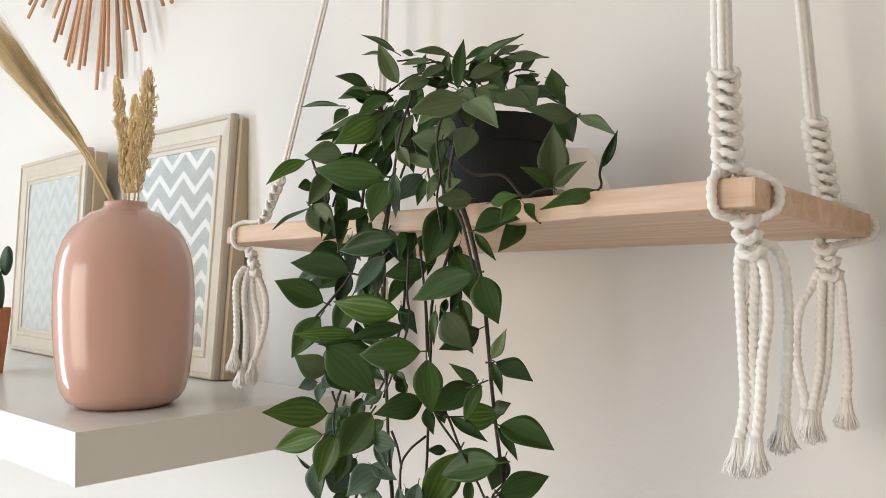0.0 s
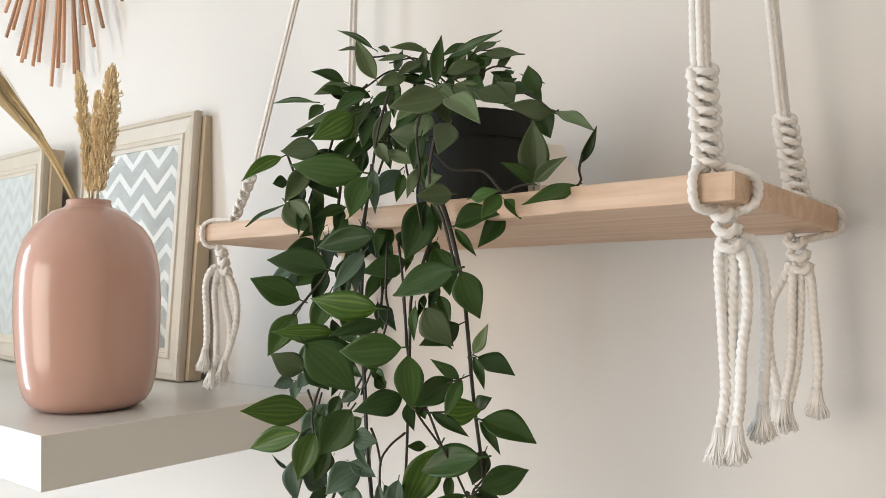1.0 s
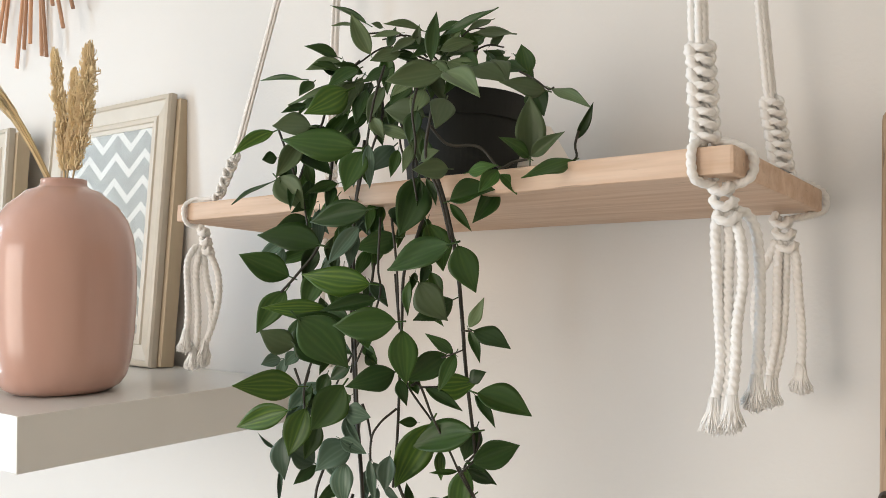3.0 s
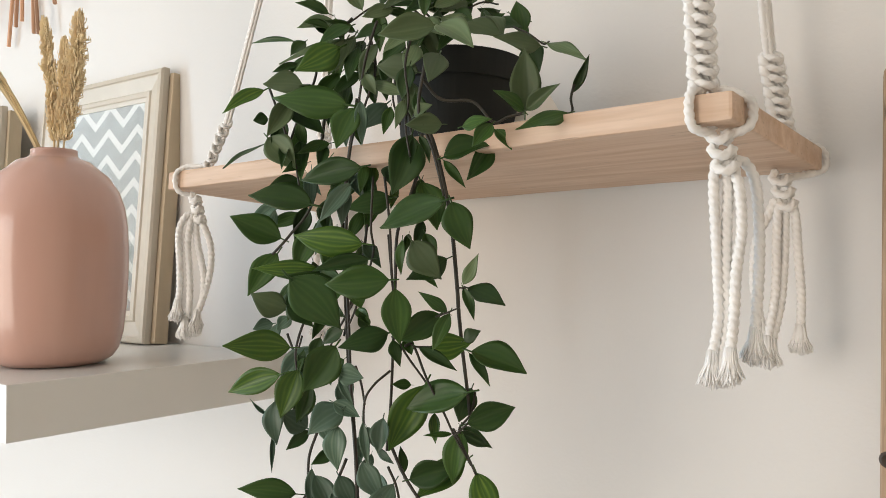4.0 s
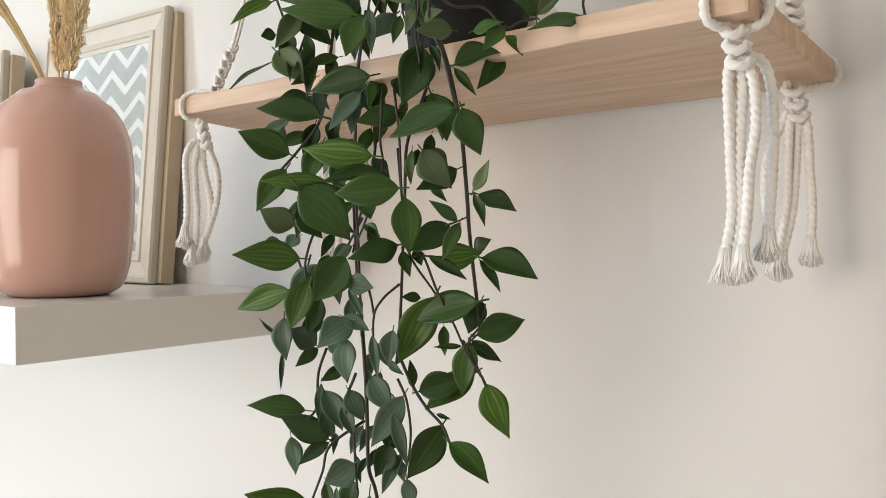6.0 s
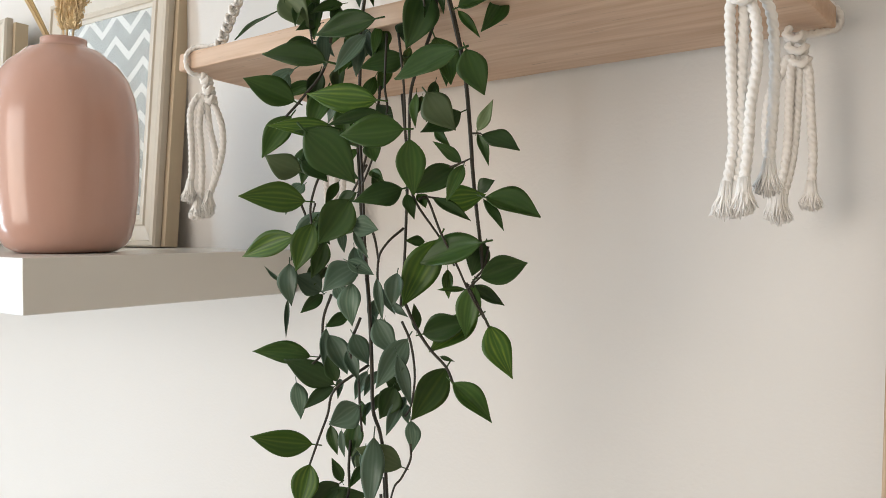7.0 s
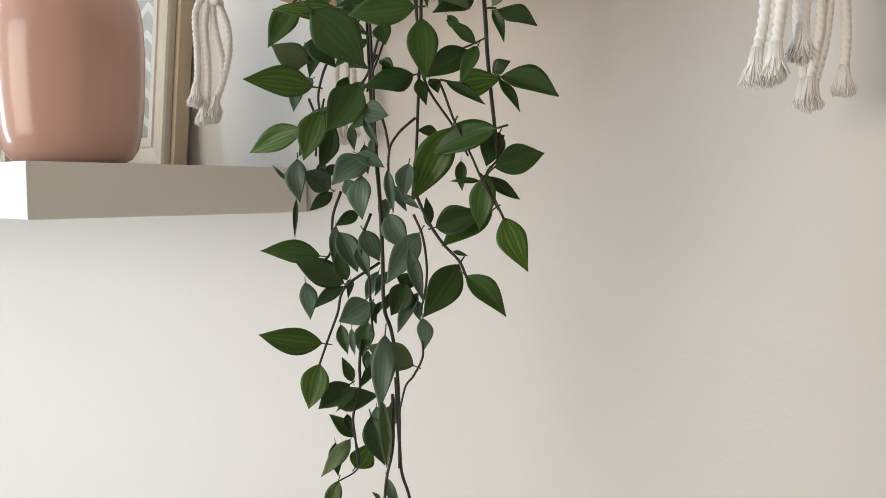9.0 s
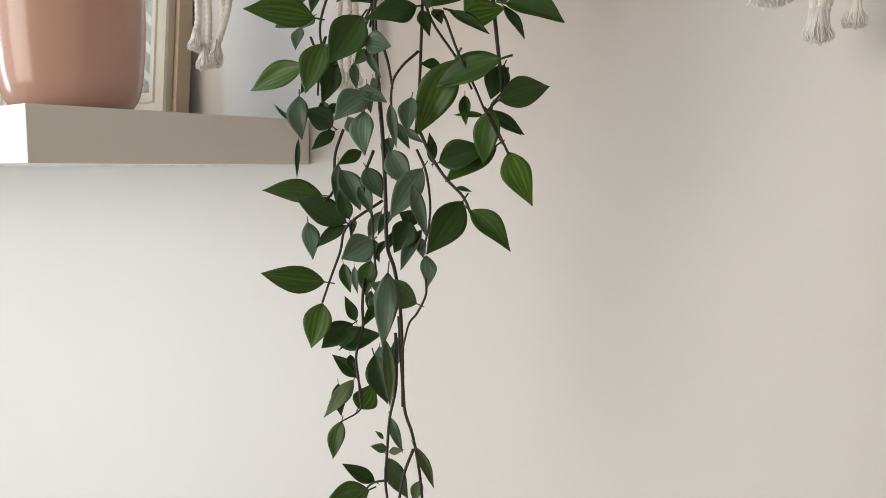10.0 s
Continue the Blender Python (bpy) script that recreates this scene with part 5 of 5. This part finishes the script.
leaf("left", "g", (0.284, -0.204, 1.535), (0.260, -0.216, 1.516), 0.014, 0)
leaf("left", "d", (0.254, -0.223, 1.549), (0.258, -0.225, 1.519), 0.014, 7)
leaf("left", "d", (0.259, -0.220, 1.595), (0.256, -0.230, 1.567), 0.016, -15)
leaf("left", "b", (0.240, -0.235, 1.593), (0.231, -0.238, 1.569), 0.011, -9)
leaf("left", "g", (0.250, -0.191, 1.512), (0.250, -0.206, 1.493), 0.010, -21)
leaf("left", "b", (0.253, -0.191, 1.593), (0.241, -0.194, 1.559), 0.017, 11)
leaf("left", "d", (0.255, -0.222, 1.539), (0.246, -0.228, 1.508), 0.016, 7)
leaf("left", "g", (0.300, -0.199, 1.628), (0.299, -0.205, 1.604), 0.011, -7)
leaf("left", "d", (0.288, -0.192, 1.619), (0.278, -0.210, 1.596), 0.015, 3)
leaf("left", "d", (0.288, -0.205, 1.627), (0.285, -0.221, 1.601), 0.015, 18)
leaf("left", "g", (0.287, -0.185, 1.624), (0.305, -0.191, 1.600), 0.013, 24)
leaf("left", "g", (0.300, -0.191, 1.628), (0.300, -0.200, 1.598), 0.016, 28)
leaf("left", "g", (0.295, -0.181, 1.601), (0.302, -0.202, 1.576), 0.013, -18)
leaf("left", "g", (0.282, -0.204, 1.613), (0.275, -0.217, 1.591), 0.013, 1)
leaf("left", "g", (0.285, -0.186, 1.593), (0.278, -0.197, 1.568), 0.013, -6)
leaf("right", "g", (0.329, -0.183, 1.574), (0.333, -0.196, 1.557), 0.007, -17)
leaf("right", "g", (0.347, -0.187, 1.574), (0.358, -0.188, 1.553), 0.012, 7)
leaf("right", "d", (0.350, -0.185, 1.605), (0.351, -0.182, 1.579), 0.012, 2)
leaf("right", "g", (0.321, -0.187, 1.611), (0.329, -0.204, 1.592), 0.008, -26)
leaf("right", "d", (0.341, -0.182, 1.584), (0.340, -0.191, 1.563), 0.010, -15)
leaf("right", "g", (0.337, -0.178, 1.550), (0.355, -0.182, 1.534), 0.009, 28)
leaf("right", "g", (0.338, -0.177, 1.569), (0.346, -0.200, 1.552), 0.009, 4)
leaf("right", "d", (0.336, -0.176, 1.615), (0.336, -0.188, 1.592), 0.012, -1)
leaf("mid", "b", (0.265, -0.210, 1.433), (0.286, -0.216, 1.414), 0.014, -5)
leaf("mid", "b", (0.260, -0.184, 1.460), (0.270, -0.191, 1.437), 0.012, 12)
leaf("mid", "b", (0.236, -0.211, 1.468), (0.240, -0.234, 1.450), 0.013, 7)
leaf("mid", "d", (0.241, -0.213, 1.446), (0.249, -0.213, 1.422), 0.013, 18)
leaf("mid", "d", (0.249, -0.220, 1.482), (0.259, -0.210, 1.462), 0.012, 22)
leaf("mid", "d", (0.245, -0.200, 1.444), (0.252, -0.221, 1.431), 0.010, -8)
leaf("mid", "d", (0.248, -0.213, 1.485), (0.256, -0.227, 1.466), 0.010, 24)
leaf("mid", "b", (0.248, -0.218, 1.472), (0.256, -0.241, 1.458), 0.009, 20)
leaf("mid", "b", (0.257, -0.195, 1.475), (0.255, -0.190, 1.455), 0.009, -11)
leaf("mid", "b", (0.273, -0.191, 1.463), (0.288, -0.202, 1.446), 0.009, -5)
leaf("mid", "b", (0.285, -0.220, 1.382), (0.299, -0.222, 1.362), 0.013, -9)
leaf("mid", "b", (0.285, -0.176, 1.403), (0.279, -0.177, 1.387), 0.008, -15)
leaf("mid", "b", (0.287, -0.186, 1.363), (0.287, -0.203, 1.346), 0.011, 25)
leaf("mid", "b", (0.280, -0.191, 1.363), (0.271, -0.196, 1.340), 0.012, 18)
leaf("mid", "b", (0.293, -0.201, 1.342), (0.294, -0.213, 1.330), 0.007, 14)
leaf("mid", "b", (0.299, -0.197, 1.429), (0.308, -0.190, 1.409), 0.010, -22)
leaf("mid", "b", (0.300, -0.198, 1.406), (0.313, -0.217, 1.388), 0.009, 12)
leaf("mid", "d", (0.300, -0.199, 1.349), (0.299, -0.205, 1.336), 0.008, -13)
leaf("mid", "b", (0.290, -0.174, 1.388), (0.309, -0.182, 1.369), 0.011, 14)
leaf("mid", "b", (0.280, -0.182, 1.418), (0.293, -0.201, 1.397), 0.012, -2)
leaf("mid", "b", (0.263, -0.204, 1.357), (0.272, -0.216, 1.344), 0.007, -16)
leaf("mid", "d", (0.283, -0.202, 1.342), (0.301, -0.217, 1.328), 0.008, 18)
leaf("low", "b", (0.281, -0.204, 1.304), (0.279, -0.205, 1.289), 0.008, -27)
leaf("low", "d", (0.292, -0.210, 1.295), (0.292, -0.226, 1.281), 0.009, -7)
leaf("low", "b", (0.290, -0.205, 1.263), (0.304, -0.220, 1.249), 0.010, 28)
leaf("low", "b", (0.284, -0.198, 1.297), (0.300, -0.205, 1.289), 0.007, -11)
leaf("low", "s", (0.280, -0.204, 1.300), (0.300, -0.214, 1.288), 0.009, -15)
leaf("low", "d", (0.293, -0.192, 1.288), (0.306, -0.210, 1.280), 0.006, 24)
leaf("low", "s", (0.293, -0.192, 1.261), (0.301, -0.210, 1.250), 0.008, -3)
leaf("low", "b", (0.295, -0.210, 1.309), (0.305, -0.223, 1.291), 0.011, 16)

stem("left", 0.0014, (0.282, -0.205, 1.583), (0.284, -0.205, 1.540), (0.286, -0.205, 1.504), (0.288, -0.205, 1.466))
stem("left", 0.0011, (0.307, -0.205, 1.581), (0.302, -0.205, 1.554), (0.290, -0.205, 1.523), (0.283, -0.205, 1.497))
stem("left", 0.0012, (0.328, -0.205, 1.573), (0.330, -0.205, 1.551), (0.332, -0.205, 1.532))
stem("left", 0.0010, (0.293, -0.205, 1.523), (0.277, -0.205, 1.501), (0.268, -0.205, 1.487))
stem("left", 0.0010, (0.221, -0.205, 1.496), (0.229, -0.205, 1.478), (0.228, -0.205, 1.451))
stem("left", 0.0009, (0.238, -0.205, 1.495), (0.230, -0.205, 1.474))
leaf("left", "b", (0.255, -0.208, 1.487), (0.222, -0.214, 1.461), 0.022, 8)
leaf("left", "d", (0.261, -0.208, 1.495), (0.256, -0.214, 1.477), 0.014, -10)
leaf("left", "d", (0.285, -0.208, 1.502), (0.269, -0.214, 1.491), 0.014, 12)
leaf("left", "g", (0.299, -0.208, 1.518), (0.318, -0.214, 1.506), 0.010, -6)
leaf("left", "d", (0.306, -0.208, 1.567), (0.328, -0.214, 1.549), 0.013, 10)
leaf("left", "d", (0.262, -0.208, 1.548), (0.293, -0.214, 1.536), 0.014, -12)
leaf("left", "g", (0.310, -0.208, 1.504), (0.307, -0.214, 1.517), 0.011, 5)
leaf("left", "b", (0.214, -0.208, 1.504), (0.213, -0.214, 1.486), 0.012, 14)
leaf("left", "d", (0.235, -0.208, 1.547), (0.263, -0.214, 1.539), 0.014, -8)
leaf("left", "d", (0.268, -0.208, 1.522), (0.293, -0.214, 1.512), 0.013, 10)
leaf("left", "b", (0.245, -0.208, 1.476), (0.241, -0.214, 1.456), 0.014, -12)
leaf("left", "d", (0.286, -0.208, 1.480), (0.275, -0.214, 1.470), 0.012, 6)
leaf("crown", "s", (0.352, -0.196, 1.728), (0.380, -0.206, 1.710), 0.018, 6)
leaf("crown", "s", (0.392, -0.172, 1.730), (0.410, -0.178, 1.710), 0.018, -8)
leaf("crown", "g", (0.374, -0.184, 1.734), (0.394, -0.192, 1.720), 0.015, 12)

rng = random.Random(21)
STEMS = {g: part("vine", bm, STEM, plant, "bundle of thin dark brown stems", smooth=True) for g, bm in VINE.items()}
for ob in STEMS.values():
    ob.matrix_local = Matrix.Translation((-PX, -PY, -PZ))
for group, kind, base, tip, width, roll in LEAVES:
    y = tip - base
    length = y.length
    y.normalize()
    x = y.cross(FACING).normalized()
    z = x.cross(y)
    turn = Matrix((x, y, z)).transposed().to_4x4() @ pose(0, 0, 0, 0, roll * 0.6, 0)
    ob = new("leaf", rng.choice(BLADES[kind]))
    ob.parent = STEMS[group]
    ob.matrix_local = Matrix.Translation(base) @ turn @ Matrix.Diagonal((width * 0.87, length, (width + length) / 2, 1))
